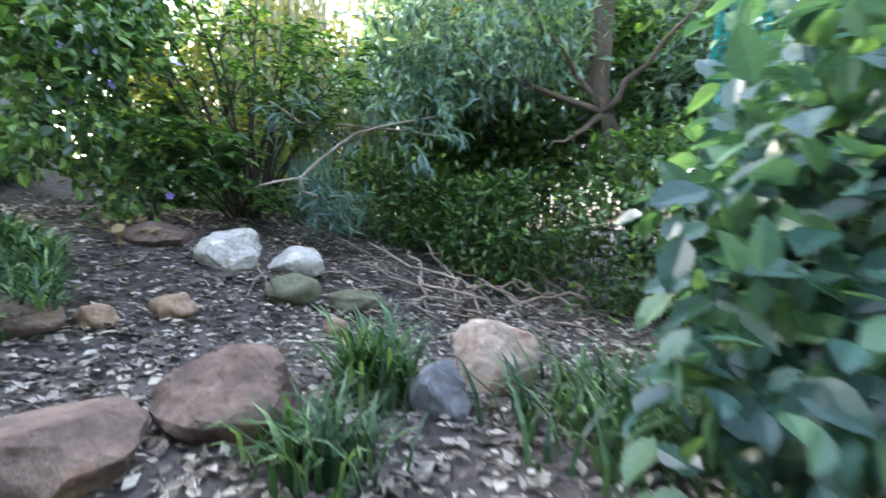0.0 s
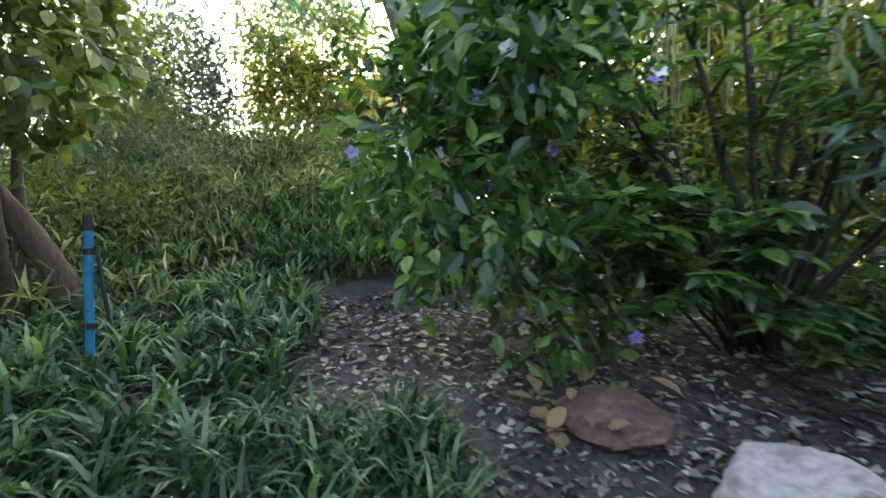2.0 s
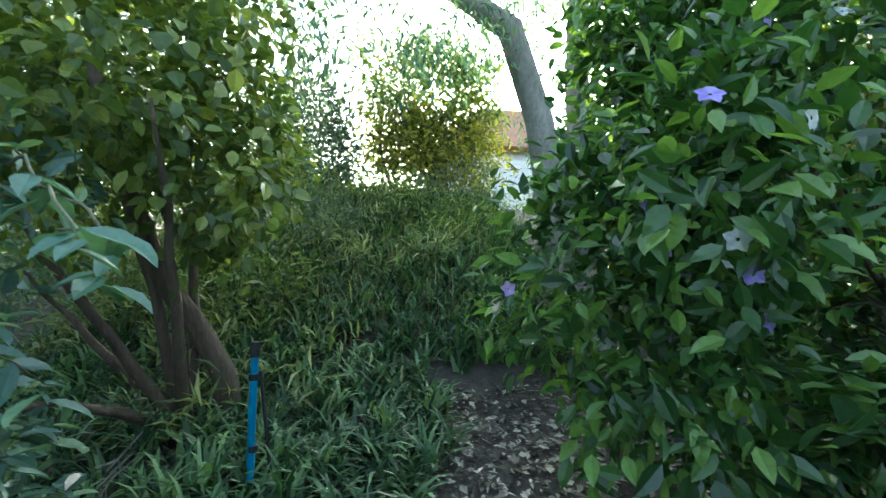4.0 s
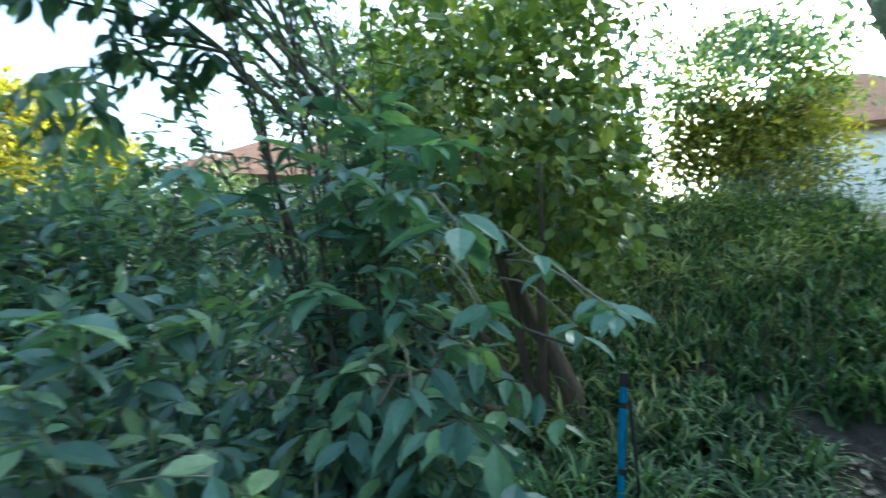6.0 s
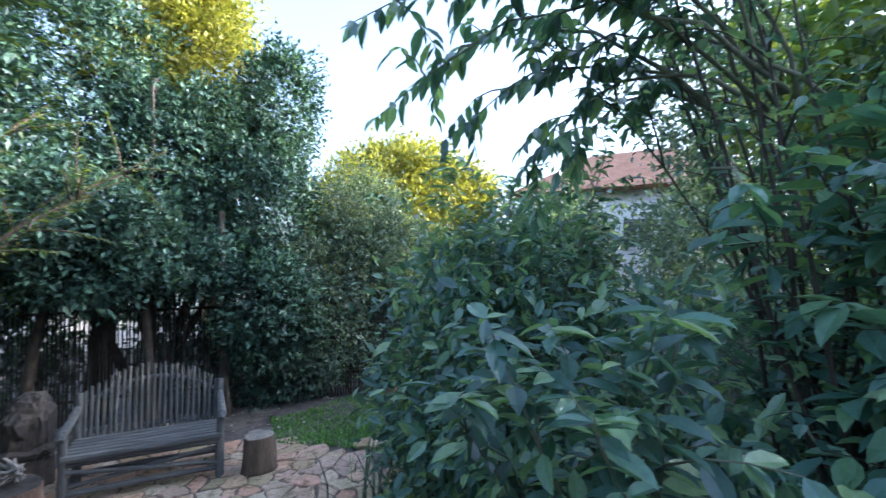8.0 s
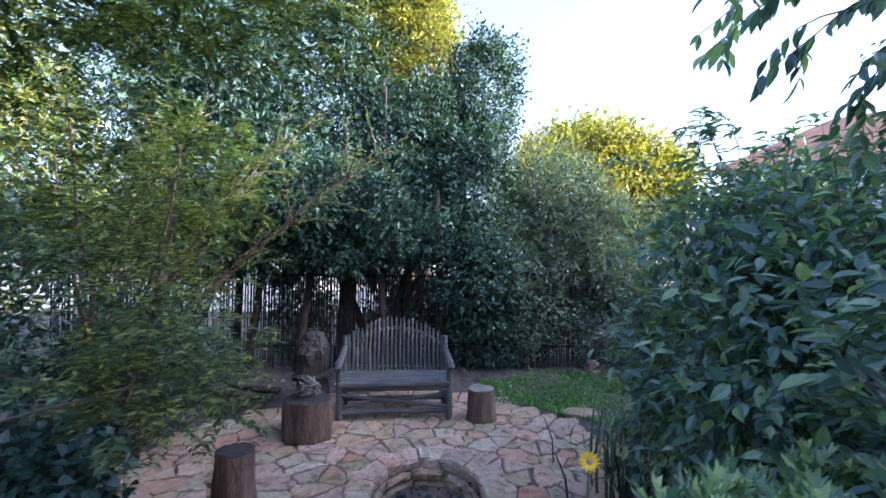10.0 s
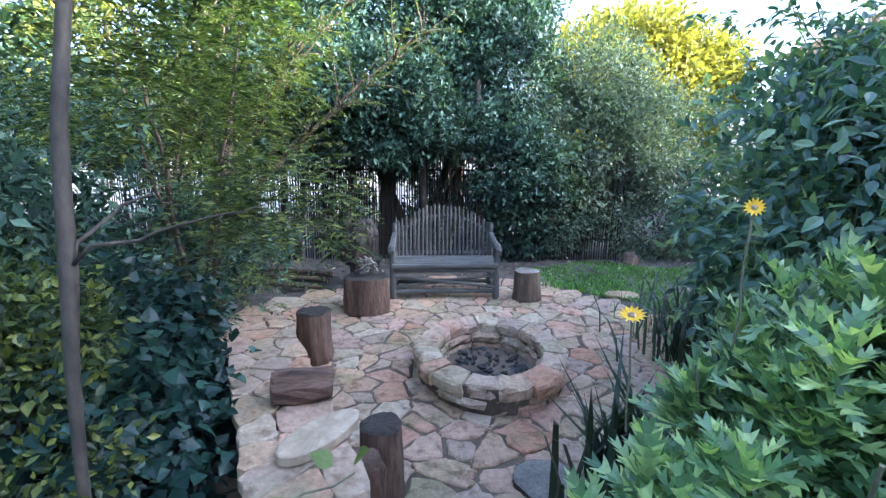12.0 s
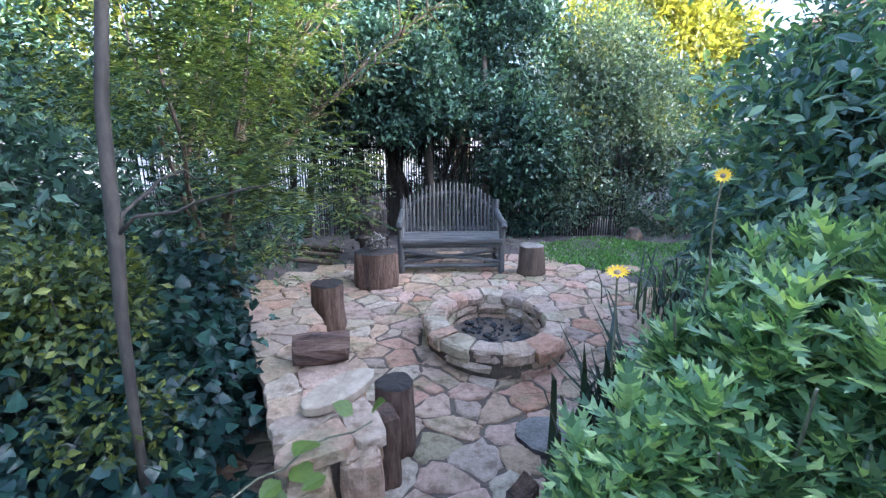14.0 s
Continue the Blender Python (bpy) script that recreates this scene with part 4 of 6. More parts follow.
def leafy_branches(parent, stems, bark, mat, size, ratio, spacing, droop=0.5, twigs=4, twig_len=0.35, bare=0.35, rosette=0, shape=OVAL8, name="branch", keep=0.0):
    """Branches that carry leaves in pairs along their outer part and along side twigs; rosette: leaves at each end."""
    P, A, U = [], [], []

    def dress(pts, start):
        for i in range(len(pts) - 1):
            a, b = pts[i], pts[i + 1]
            d = (b - a)
            ln = d.length
            if ln < 1e-6:
                continue
            d = d / ln
            side = d.cross(Vector((0, 0, 1)))
            side = side.normalized() if side.length > 1e-3 else Vector((1, 0, 0))
            k = 0.0
            while k < ln:
                if (i + k / ln) / (len(pts) - 1) >= start:
                    for sg in (-1, 1):
                        if random.random() < 0.82:
                            w = side * sg * random.uniform(0.5, 1.1) + d * random.uniform(0.3, 0.9) + Vector((random.gauss(0, .25), random.gauss(0, .25), random.gauss(0, .25) - droop))
                            P.append(a + d * k)
                            A.append(w)
                            U.append(Vector((random.gauss(0, .35), random.gauss(0, .35), 1.0)))
                k += spacing * random.uniform(0.7, 1.4)
        for j in range(rosette):
            t = 2.4 * j + random.random()
            P.append(pts[-1] + Vector((0, 0, -0.05 * j / rosette)))
            A.append(Vector((math.cos(t), math.sin(t), random.uniform(-0.35, 0.45) - droop * 0.4)))
            U.append(Vector((random.gauss(0, .3), random.gauss(0, .3), 1.0)))

    for b0, tip, r, sag in stems:
        bm = bmesh.new()
        pts = curve_pts(b0, tip, 9, sag, 0.022)
        tube(bm, pts, [r * (1 - 0.85 * i / 9) for i in range(10)], 6, 0.08)
        dress(pts, bare)
        for q in range(twigs):
            i = min(8, int(9 * (bare * 0.7 + (1 - bare * 0.7) * (q + random.random()) / max(twigs, 1))))
            d = (pts[i + 1] - pts[i]).normalized()
            e = Vector((random.gauss(0, 1), random.gauss(0, 1), random.gauss(0, 0.6))).normalized()
            end = pts[i] + (d * 0.7 + e * 0.8).normalized() * twig_len * random.uniform(0.5, 1.2)
            tp = curve_pts(pts[i], end, 4, 0.04, 0.01)
            tube(bm, tp, [max(0.0015, r * 0.4 * (1 - 0.2 * j)) for j in range(5)], 5)
            dress(tp, 0.15)
        part(name, bm, bark, parent, smooth=True)
    P, A, U = np.array(P), np.array(A), np.array(U)
    k = P[:, 2] > ground_z(P[:, 0], P[:, 1]) + 0.02
    if keep:
        k &= off_camera_route(P, keep)
    P, A, U = P[k], A[k], U[k]
    L = size * rng.uniform(0.6, 1.25, len(P))
    part("crown", leaf_mesh("crown", P, A, U, L, L * ratio, shape, mat), None, parent)


# big dark tree behind the bench
plant("hedge_tree", "tall dense dark-green evergreen tree behind the bench", "tree", (-0.3, 8.2, 0.0),
      ([(-0.9, 8.0, 0), (-0.85, 8.05, 1.2), (-0.6, 8.2, 3.0), (-0.3, 8.3, 5.0)], [0.17, 0.14, 0.11, 0.06]),
      [(-2.6, 8.3, 4.2), (1.0, 8.0, 4.0), (-0.2, 7.4, 4.6), (-1.6, 7.6, 3.0), (0.9, 7.7, 2.6), (1.4, 8.4, 5.4)], 0.07, TWIG,
      [crown_mesh("crown", [(-0.2, 8.2, 3.0, 1.7, 0.95, 1.5, 520), (-1.6, 8.4, 4.9, 1.5, 1.1, 1.7, 420), (0.2, 8.5, 4.0, 1.2, 1.0, 1.0, 300), (1.1, 8.2, 3.2, 0.95, 0.9, 1.2, 300), (1.5, 8.4, 4.8, 0.65, 0.6, 1.2, 220),
                            (-3.4, 8.6, 5.2, 1.7, 1.0, 1.8, 380), (-3.2, 8.5, 3.2, 1.5, 0.8, 1.2, 300), (-5.2, 8.2, 4.0, 1.6, 1.0, 2.6, 380), (0.0, 7.95, 2.35, 1.6, 0.5, 0.55, 240), (1.45, 7.75, 1.0, 0.7, 0.4, 1.0, 240), (-1.7, 8.3, 0.9, 0.6, 0.4, 0.9, 130), (0.3, 8.35, 0.7, 0.9, 0.35, 0.75, 190), (-0.7, 8.6, 1.75, 0.7, 0.3, 0.4, 90), (-0.6, 7.0, 2.15, 1.5, 0.45, 0.5, 230), (-2.7, 7.0, 2.05, 1.2, 0.45, 0.55, 190), (1.3, 7.2, 1.5, 0.7, 0.35, 0.8, 160), (-4.6, 7.2, 2.2, 1.0, 0.5, 0.6, 130), (-1.6, 6.75, 2.75, 1.7, 0.5, 0.5, 230)],
                  34, 0.105, 0.092, 0.5, OVAL4, LEAF_DARK, 0.0, hollow=0.6)])
for x, y, lean in ((-1.5, 7.35, 0.25), (-0.15, 7.3, -0.15), (-2.3, 7.4, 0.3), (0.75, 7.35, -0.1), (-3.2, 7.3, 0.2)):
    bm = bmesh.new()
    tube(bm, curve_pts((x, y, -0.02), (x + lean, y + 0.2, 2.9), 6, 0.08, 0.03), [0.075, 0.065, 0.06, 0.055, 0.05, 0.045, 0.04], 9, 0.06)
    tagged(part("tree_trunk", bm, TWIG, smooth=True), "dark bare trunk in front of the pole fence", "tree trunk", "trunks behind the bench")
plant("hedge_tree", "grey-green evergreen shrub beside the dark tree", "tree", (2.6, 8.0, 0),
      ([(2.6, 8.2, 0), (2.55, 8.2, 1.0), (2.7, 8.3, 2.4)], [0.09, 0.07, 0.03]), [(2.0, 7.8, 2.4), (3.3, 8.1, 2.6)], 0.04, TWIG,
      [crown_mesh("crown", [(2.5, 8.1, 1.7, 1.15, 0.75, 1.25, 600), (3.5, 8.3, 2.0, 1.1, 0.8, 1.2, 480), (2.9, 8.6, 3.1, 0.9, 0.7, 0.8, 300), (2.2, 7.7, 0.9, 0.7, 0.45, 0.7, 260), (3.7, 7.8, 0.8, 0.9, 0.5, 0.9, 240), (5.0, 7.8, 0.9, 0.9, 0.6, 1.0, 220)],
                  30, 0.10, 0.075, 0.5, OVAL4, LEAF_GREY, 0.1)])
# The evening sun's yellow is put into the leaf colour of these two crowns.
plant("sunlit_tree", "large tree with evening-sun yellow put into its leaf colour", "tree", (7.0, 17, 0),
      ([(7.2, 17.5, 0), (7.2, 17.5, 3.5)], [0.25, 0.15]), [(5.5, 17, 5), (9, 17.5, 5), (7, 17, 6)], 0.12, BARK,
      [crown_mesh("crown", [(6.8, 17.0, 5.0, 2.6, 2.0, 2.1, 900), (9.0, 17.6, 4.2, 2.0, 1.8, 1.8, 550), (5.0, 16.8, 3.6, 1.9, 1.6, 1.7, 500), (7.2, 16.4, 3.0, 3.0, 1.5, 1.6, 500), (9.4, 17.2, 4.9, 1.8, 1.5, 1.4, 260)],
                  16, 0.26, 0.23, 0.5, OVAL4, LEAF_SUN_YELLOW, 0.1)])
plant("sunlit_tree", "tree top behind the dark tree, low-sun yellow in its leaf colour", "tree", (0.4, 10.6, 0),
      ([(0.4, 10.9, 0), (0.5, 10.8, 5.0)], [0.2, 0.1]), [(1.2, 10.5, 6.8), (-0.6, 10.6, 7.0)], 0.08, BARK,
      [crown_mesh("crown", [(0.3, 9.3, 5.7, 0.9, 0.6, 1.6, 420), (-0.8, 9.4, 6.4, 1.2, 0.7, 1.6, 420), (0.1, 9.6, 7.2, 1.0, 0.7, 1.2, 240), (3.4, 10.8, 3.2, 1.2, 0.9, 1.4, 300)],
                  24, 0.14, 0.10, 0.5, OVAL4, LEAF_SUN_YELLOW, 0.1)])

# left feathery trees
FEATHER = [(-1.9, 3.1, 2.3, 0.8, 0.8, 0.7, 300), (-1.62, 4.0, 1.65, 0.42, 0.5, 0.4, 150), (-2.6, 4.2, 2.9, 1.2, 1.0, 1.1, 420), (-1.7, 2.3, 3.0, 0.9, 0.7, 0.6, 230), (-1.75, 3.6, 1.0, 0.55, 0.6, 0.5, 200), (-1.1, 2.6, 3.3, 0.7, 0.6, 0.35, 150)]


def feather_mesh(blobs, fronds, frond_len, size, mat, keep=0.0):
    """Fern-like compound leaves: a midrib with paired leaflets."""
    p, o = crown_points(blobs, fronds, 0.1)
    if keep:
        k = off_camera_route(p, keep)
        p, o = p[k], o[k]
    n = len(p)
    ax = o * 0.8 + rng.normal(size=(n, 3)) * 0.6
    ax[:, 2] = ax[:, 2] * 0.4 - 0.15
    ax /= np.linalg.norm(ax, axis=1, keepdims=True)
    side = np.cross(ax, np.array([0, 0, 1.0]))
    side /= np.linalg.norm(side, axis=1, keepdims=True) + 1e-9
    P, A, U, L = [], [], [], []
    fl = frond_len * rng.uniform(0.6, 1.2, n)
    for i in range(6):
        t = (i + 1) / 7
        for s in (-1, 1):
            q = p + ax * (fl * t)[:, None]
            q[:, 2] -= 0.25 * (fl * t * t)
            P.append(q)
            A.append(side * s + ax * 0.5 + rng.normal(size=(n, 3)) * 0.12)
            U.append(np.tile([0, 0, 1.0], (n, 1)) + rng.normal(size=(n, 3)) * 0.25)
            L.append(size * 1.25 * math.sin(math.pi * (0.15 + 0.8 * t)) * rng.uniform(0.8, 1.2, n))
    P, A, U, L = np.concatenate(P), np.concatenate(A), np.concatenate(U), np.concatenate(L)
    return leaf_mesh("crown", P, A, U, L, L * 0.36, OVAL4, mat)


plant("feathery_tree", "slender young tree with fine feathery green leaves", "tree", (-1.165, 1.57, 1.30),
      ([(-1.12, 1.40, 0.0), (-1.115, 1.42, 0.67), (-1.15, 1.49, 1.0), (-1.182, 1.57, 1.27), (-1.205, 1.62, 1.5), (-1.215, 1.66, 1.75), (-1.20, 1.74, 2.15), (-1.18, 1.8, 3.4)], [0.016, 0.018, 0.021, 0.026, 0.025, 0.023, 0.022, 0.016]),
      [(-0.55, 1.70, 1.50), (-0.95, 1.95, 1.42)], 0.008, BARK_OLIVE,
      [feather_mesh([(-0.7, 2.2, 1.45, 0.35, 0.3, 0.12, 50), (-1.3, 2.4, 1.9, 0.6, 0.5, 0.3, 60), (-1.3, 1.9, 3.0, 0.9, 0.6, 0.35, 90), (-0.4, 2.3, 3.1, 0.6, 0.5, 0.25, 70)], 5, 0.16, 0.045, LEAF_FEATHER, 0.5)])
# The lighter second crown paints golden sunlight onto part of this tree.
plant("feathery_tree", "spreading feathery-leaved tree beyond the seat wall", "tree", (-2.3, 4.3, 0),
      ([(-2.2, 4.4, 0), (-2.1, 4.3, 0.9), (-1.85, 4.2, 1.6), (-1.7, 4.1, 2.2)], [0.07, 0.06, 0.045, 0.03]),
      [(-2.9, 4.4, 2.8), (-1.4, 3.6, 2.6), (-2.2, 3.6, 3.0)], 0.035, BARK,
      [feather_mesh([(*b[:6], int(b[6] * 0.20)) for b in FEATHER], 4, 0.22, 0.055, LEAF_FEATHER),
       feather_mesh([(-1.7, 4.7, 2.6, 0.7, 0.5, 0.55, 130), (-2.5, 4.6, 2.1, 0.7, 0.5, 0.4, 80)], 3, 0.18, 0.058, LEAF_LIGHT)])
sprays = thing("feathery_tree", (0, 0, 0), "thin leaning tree with sunlit yellow-green leaf sprays", "tree")
leafy_branches(sprays, [((-3.2, 5.2, 0.0), (-3.0 + 0.32 * i, 5.4 + 0.25 * math.sin(i * 2.1), 2.6 + 0.35 * (i % 4)), 0.03, 0.25) for i in range(11)], BARK, LEAF_LIGHT, 0.075, 0.34, 0.035, 0.2, 14, 0.6, 0.5, 0, OVAL4)
# Yellow leaves of the second crown stand in for warm backlight.
plant("yellow_shrub", "shrub beside the fence with warm backlight put into its leaf colour", "shrub", (-3, 6.6, 0), None,
      [(-2.5, 6.6, 2.2), (-3.6, 6.8, 2.6), (-1.9, 6.9, 3.0)], 0.05, TWIG,
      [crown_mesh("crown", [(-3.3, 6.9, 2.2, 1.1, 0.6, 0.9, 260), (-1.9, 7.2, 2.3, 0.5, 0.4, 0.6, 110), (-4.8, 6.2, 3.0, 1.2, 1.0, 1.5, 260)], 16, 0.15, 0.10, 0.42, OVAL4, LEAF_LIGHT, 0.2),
       crown_mesh("crown", [(-5.6, 6.2, 3.6, 1.6, 1.0, 1.9, 420), (-2.9, 7.3, 3.1, 0.9, 0.4, 0.9, 150)], 16, 0.15, 0.10, 0.42, OVAL4, LEAF_SUN_YELLOW, 0.2)])
plant("dark_shrub", "dark leafy shrub filling the corner by the fence", "shrub", (-3.4, 3.6, 0), None,
      [(-3.2, 3.4, 2.0), (-4, 3.8, 2.4), (-2.7, 2.8, 1.6)], 0.05, TWIG,
      [crown_mesh("crown", [(-3.3, 3.4, 1.3, 1.1, 1.4, 1.3, 520), (-2.4, 2.4, 0.9, 0.6, 0.9, 0.9, 330), (-3.8, 2.2, 2.2, 1.0, 1.2, 1.1, 280), (-2.3, 4.9, 0.8, 0.7, 0.6, 0.6, 240)], 18, 0.13, 0.078, 0.5, OVAL4, LEAF_DARK, 0.3)])
plant("dark_shrub", "dark evergreen mass over the fence corner", "shrub", (-2.6, 7.6, 0), ([(-2.6, 7.7, 0), (-2.5, 7.7, 2.4)], [0.07, 0.05]), (), 0.05, TWIG,
      [crown_mesh("crown", [(-2.4, 7.4, 3.7, 1.2, 0.6, 1.4, 300)], 24, 0.15, 0.115, 0.45, OVAL4, LEAF_DARK, 0.1),
       crown_mesh("crown", [(-3.9, 6.8, 4.4, 1.3, 0.8, 1.4, 230), (-2.5, 6.9, 4.8, 0.9, 0.6, 0.9, 150)], 16, 0.16, 0.11, 0.45, OVAL4, LEAF_DARK, 0.2)])
# ivy and creeper left of the wall
IVY = [(-1.42, 1.95, 0.35, 0.36, 0.55, 0.42, 330), (-1.75, 2.7, 0.45, 0.45, 0.6, 0.55, 300), (-1.15, 1.25, 0.12, 0.34, 0.32, 0.24, 180), (-2.0, 1.5, 0.4, 0.55, 0.6, 0.55, 260), (-1.25, 2.5, 0.15, 0.18, 0.5, 0.22, 130)]
plant("ivy", "dark blue-green ivy spilling beside the seat wall", "ivy", (-1.5, 2, 0), None, [(-1.2, 1.4, 0.3), (-1.3, 2.3, 0.5), (-1.7, 1.6, 0.7)], 0.012, TWIG,
      [crown_mesh("crown", IVY, 11, 0.07, 0.062, 0.85, IVY5, LEAF_IVY, 0.5, 0.55)])
plant("creeper", "small light-leaved creeper climbing by the slender trunk", "creeper", (-1.5, 1.7, 0), None, [(-1.5, 1.6, 1.1), (-1.9, 1.9, 1.2), (-1.3, 1.7, 0.9)], 0.01, TWIG,
      [crown_mesh("crown", [(-1.6, 1.8, 0.92, 0.32, 0.32, 0.26, 180), (-1.95, 1.9, 0.9, 0.4, 0.45, 0.38, 200), (-1.3, 1.55, 0.55, 0.2, 0.2, 0.18, 70)], 11, 0.06, 0.045, 0.55, OVAL4, LEAF_FEATHER, 0.2, 0.55)])

# daisy bush by the path
def rosette_bush(name, label, base, tufts, mat, size, keep):
    ob = thing(name, (0, 0, 0), label, "shrub")
    P, A, U = [], [], []
    for c, n in tufts:
        c = np.array(c)
        for i in range(n):
            t = i * 2.4
            e = 0.25 + 0.9 * (i / n)
            d = np.array([math.cos(t) * e, math.sin(t) * e, 0.9 - 0.95 * (i / n)])
            P.append(c - np.array([0, 0, 0.10]) * (i / n) + d * 0.012)
            A.append(d)
            U.append(np.array([-d[0] * 0.5, -d[1] * 0.5, 1.0]))
    P, A, U = np.array(P), np.array(A), np.array(U)
    k = off_camera_route(P, keep)
    P, A, U = P[k], A[k], U[k]
    A += rng.normal(size=A.shape) * 0.16
    U += rng.normal(size=U.shape) * 0.2
    L = size * rng.uniform(0.7, 1.25, len(P))
    part("crown", leaf_mesh("crown", P, A, U, L, L * 0.46, LOBED, mat), mat, ob)
    return ob


def tuft_cloud(blobs, n):
    out = []
    for cx, cy, cz, rx, ry, rz, k in blobs:
        for _ in range(k):
            d = Vector((random.gauss(0, 1), random.gauss(0, 1), abs(random.gauss(0, 1)))).normalized()
            r = random.uniform(0.45, 1.2)
            out.append(((cx + d.x * rx * r, cy + d.y * ry * r, cz + d.z * rz * r), n))
    return out


DAISY = [(0.95, 1.08, 0.78, 0.36, 0.32, 0.62, 120), (1.32, 1.2, 0.70, 0.42, 0.42, 0.72, 100), (0.72, 0.98, 0.48, 0.24, 0.22, 0.62, 80), (1.5, 1.6, 0.5, 0.4, 0.4, 0.6, 45), (1.18, 0.86, 0.75, 0.3, 0.2, 0.6, 60), (0.85, 1.38, 0.3, 0.25, 0.3, 0.42, 50), (0.5, 0.98, 0.42, 0.22, 0.2, 0.52, 60), (0.36, 0.88, 0.25, 0.18, 0.15, 0.45, 40)]
daisy = rosette_bush("daisy_bush", "silvery-green lobed-leaf daisy bush with yellow flowers", (1.3, 1.3, 0), tuft_cloud([(b[0] + 0.05, b[1], b[2] - 0.06, *b[3:6], int(b[6] * 1.15)) for b in DAISY], 17), LEAF_LOBED, 0.122, 0.45)
for c, _ in tuft_cloud(DAISY, 1)[::5]:
    bm = bmesh.new()
    b0 = Vector((1.0 + (c[0] - 1.0) * 0.35, 1.1 + (c[1] - 1.1) * 0.35, 0.02))
    tube(bm, curve_pts(b0, c, 5, 0.0, 0.015), [0.009, 0.008, 0.007, 0.006, 0.005, 0.004], 6)
    part("stem", bm, TWIG_GREEN, daisy)


def daisy_flower(at, r, face):
    ob = thing("daisy_flower", at, "yellow daisy flower on a thin green stalk", "flower", "yellow daisies")
    f = Vector(face).normalized()
    n = 14
    q = f.to_track_quat("Z", "Y").to_matrix()
    t = np.linspace(0, 2 * math.pi, n, endpoint=False)
    A = np.array([q @ Vector((math.cos(a), math.sin(a), 0.25)) for a in t])
    U = np.array([tuple(f)] * n)
    part("petals", leaf_mesh("petals", A * r * 0.2, A, U, np.full(n, r * 0.85), np.full(n, r * 0.34), OVAL4, GOLD), GOLD, ob)
    bm = bmesh.new()
    bmesh.ops.create_icosphere(bm, subdivisions=2, radius=r * 0.3)
    part("centre", bm, ROCK_TAN, ob, smooth=True)
    bm = bmesh.new()
    tube(bm, curve_pts((0, 0, 0), (random.uniform(-.03, .03), 0.02, -0.32), 4, 0, 0.006), 0.0028, 5)
    part("stalk", bm, TWIG_GREEN, ob)


daisy_flower((0.66, 1.06, 1.55), 0.021, (-0.5, -0.8, 0.5))
daisy_flower((0.475, 1.16, 1.28), 0.034, (-0.2, -0.3, 1))

# large vine leaves at the wall's near end
vinel = thing("trailing_vine", (0, 0, 0), "trailing vine with large yellow-green leaves on the wall", "vine")
bm = bmesh.new()
tube(bm, curve_pts((-0.75, 1.30, 0.40), (-0.30, 1.66, 0.47), 6, 0.04, 0.015), 0.004, 6)
part("stem", bm, TWIG_GREEN, vinel)
for x, y, z in ((-0.37, 1.62, 0.53), (-0.30, 1.66, 0.52), (-0.50, 1.52, 0.48), (-0.57, 1.46, 0.42), (-0.43, 1.40, 0.42), (-0.60, 1.40, 0.40), (-0.66, 1.36, 0.36)):
    d = np.array([[random.uniform(-1, 1), random.uniform(-1, 0.2), random.uniform(-0.3, 0.2)]])
    L = np.array([random.uniform(0.09, 0.13)])
    part("leaf", leaf_mesh("leaf", np.zeros((1, 3)), d, np.array([[random.uniform(-.3, .3), random.uniform(-.5, 0), 1.0]]), L, L * 0.95, OVAL8, LEAF_LIGHT), None, vinel).location = (x, y, z)

# dark strap-leaf clump
clump = thing("strap_plant", (0.67, 1.63, 0), "clump of stiff dark upright strap leaves", "strap-leaf plant")
for k in range(84):
    a, r = random.uniform(0, 6.283), abs(random.gauss(0, 0.10))
    ln = random.uniform(0.5, 1.05)
    t = random.uniform(0, 6.283)
    q = random.uniform(0.05, 0.34)
    me = leaf_mesh("blade", np.zeros((1, 3)), np.array([[math.cos(t) * q, math.sin(t) * q, 1.0]]), np.array([[-math.cos(t), -math.sin(t), q]]), np.array([ln]), np.array([random.uniform(0.024, 0.04)]), BLADE, STRAP)
    part("blade", me, None, clump).location = (r * math.cos(a), r * math.sin(a), 0)
n = 240
xy = np.column_stack([rng.normal(2.35, 0.30, n), rng.normal(3.5, 0.35, n)])
tagged(part("strap_plant", blades_mesh("strap_plant", xy, 0.7, 0.022, 0.55, STRAP), STRAP), "arching grassy clump under the tall shrub", "strap-leaf plant", kind="stuff")
n = 300
xy = np.column_stack([rng.normal(2.5, 0.22, n), rng.normal(4.3, 0.4, n)])
tagged(part("strap_plant", blades_mesh("strap_plant", xy, 0.3, 0.010, 0.9, GRASS), GRASS), "fine grassy clump by the patio edge", "grass clump", kind="stuff")

# tall broad-leaved shrub between patio and bank
SHRUB = [(2.35, 2.25, 1.15, 0.75, 0.85, 1.0, 340), (2.45, 1.45, 0.9, 0.65, 0.55, 0.8, 280), (2.3, 3.05, 1.4, 0.55, 0.6, 1.05, 330), (2.85, 3.0, 1.8, 0.6, 0.6, 0.85, 220), (3.1, 1.9, 1.3, 0.8, 0.9, 0.75, 200), (3.2, 1.2, 2.1, 0.6, 0.45, 0.45, 60), (2.95, 0.95, 0.85, 0.4, 0.35, 0.45, 90), (2.3, 0.55, 0.55, 0.5, 0.35, 0.5, 130)]
shrub = plant("broad_leaf_shrub", "tall arching shrub with broad soft green leaves", "shrub", (3.15, 1.05, 0.35), None, (), 0.02, TWIG_GREEN,
              [crown_mesh("crown", SHRUB, 11, 0.10, 0.088, 0.46, OVAL8, LEAF_BROAD, 0.35, 0.5)])
stems = []
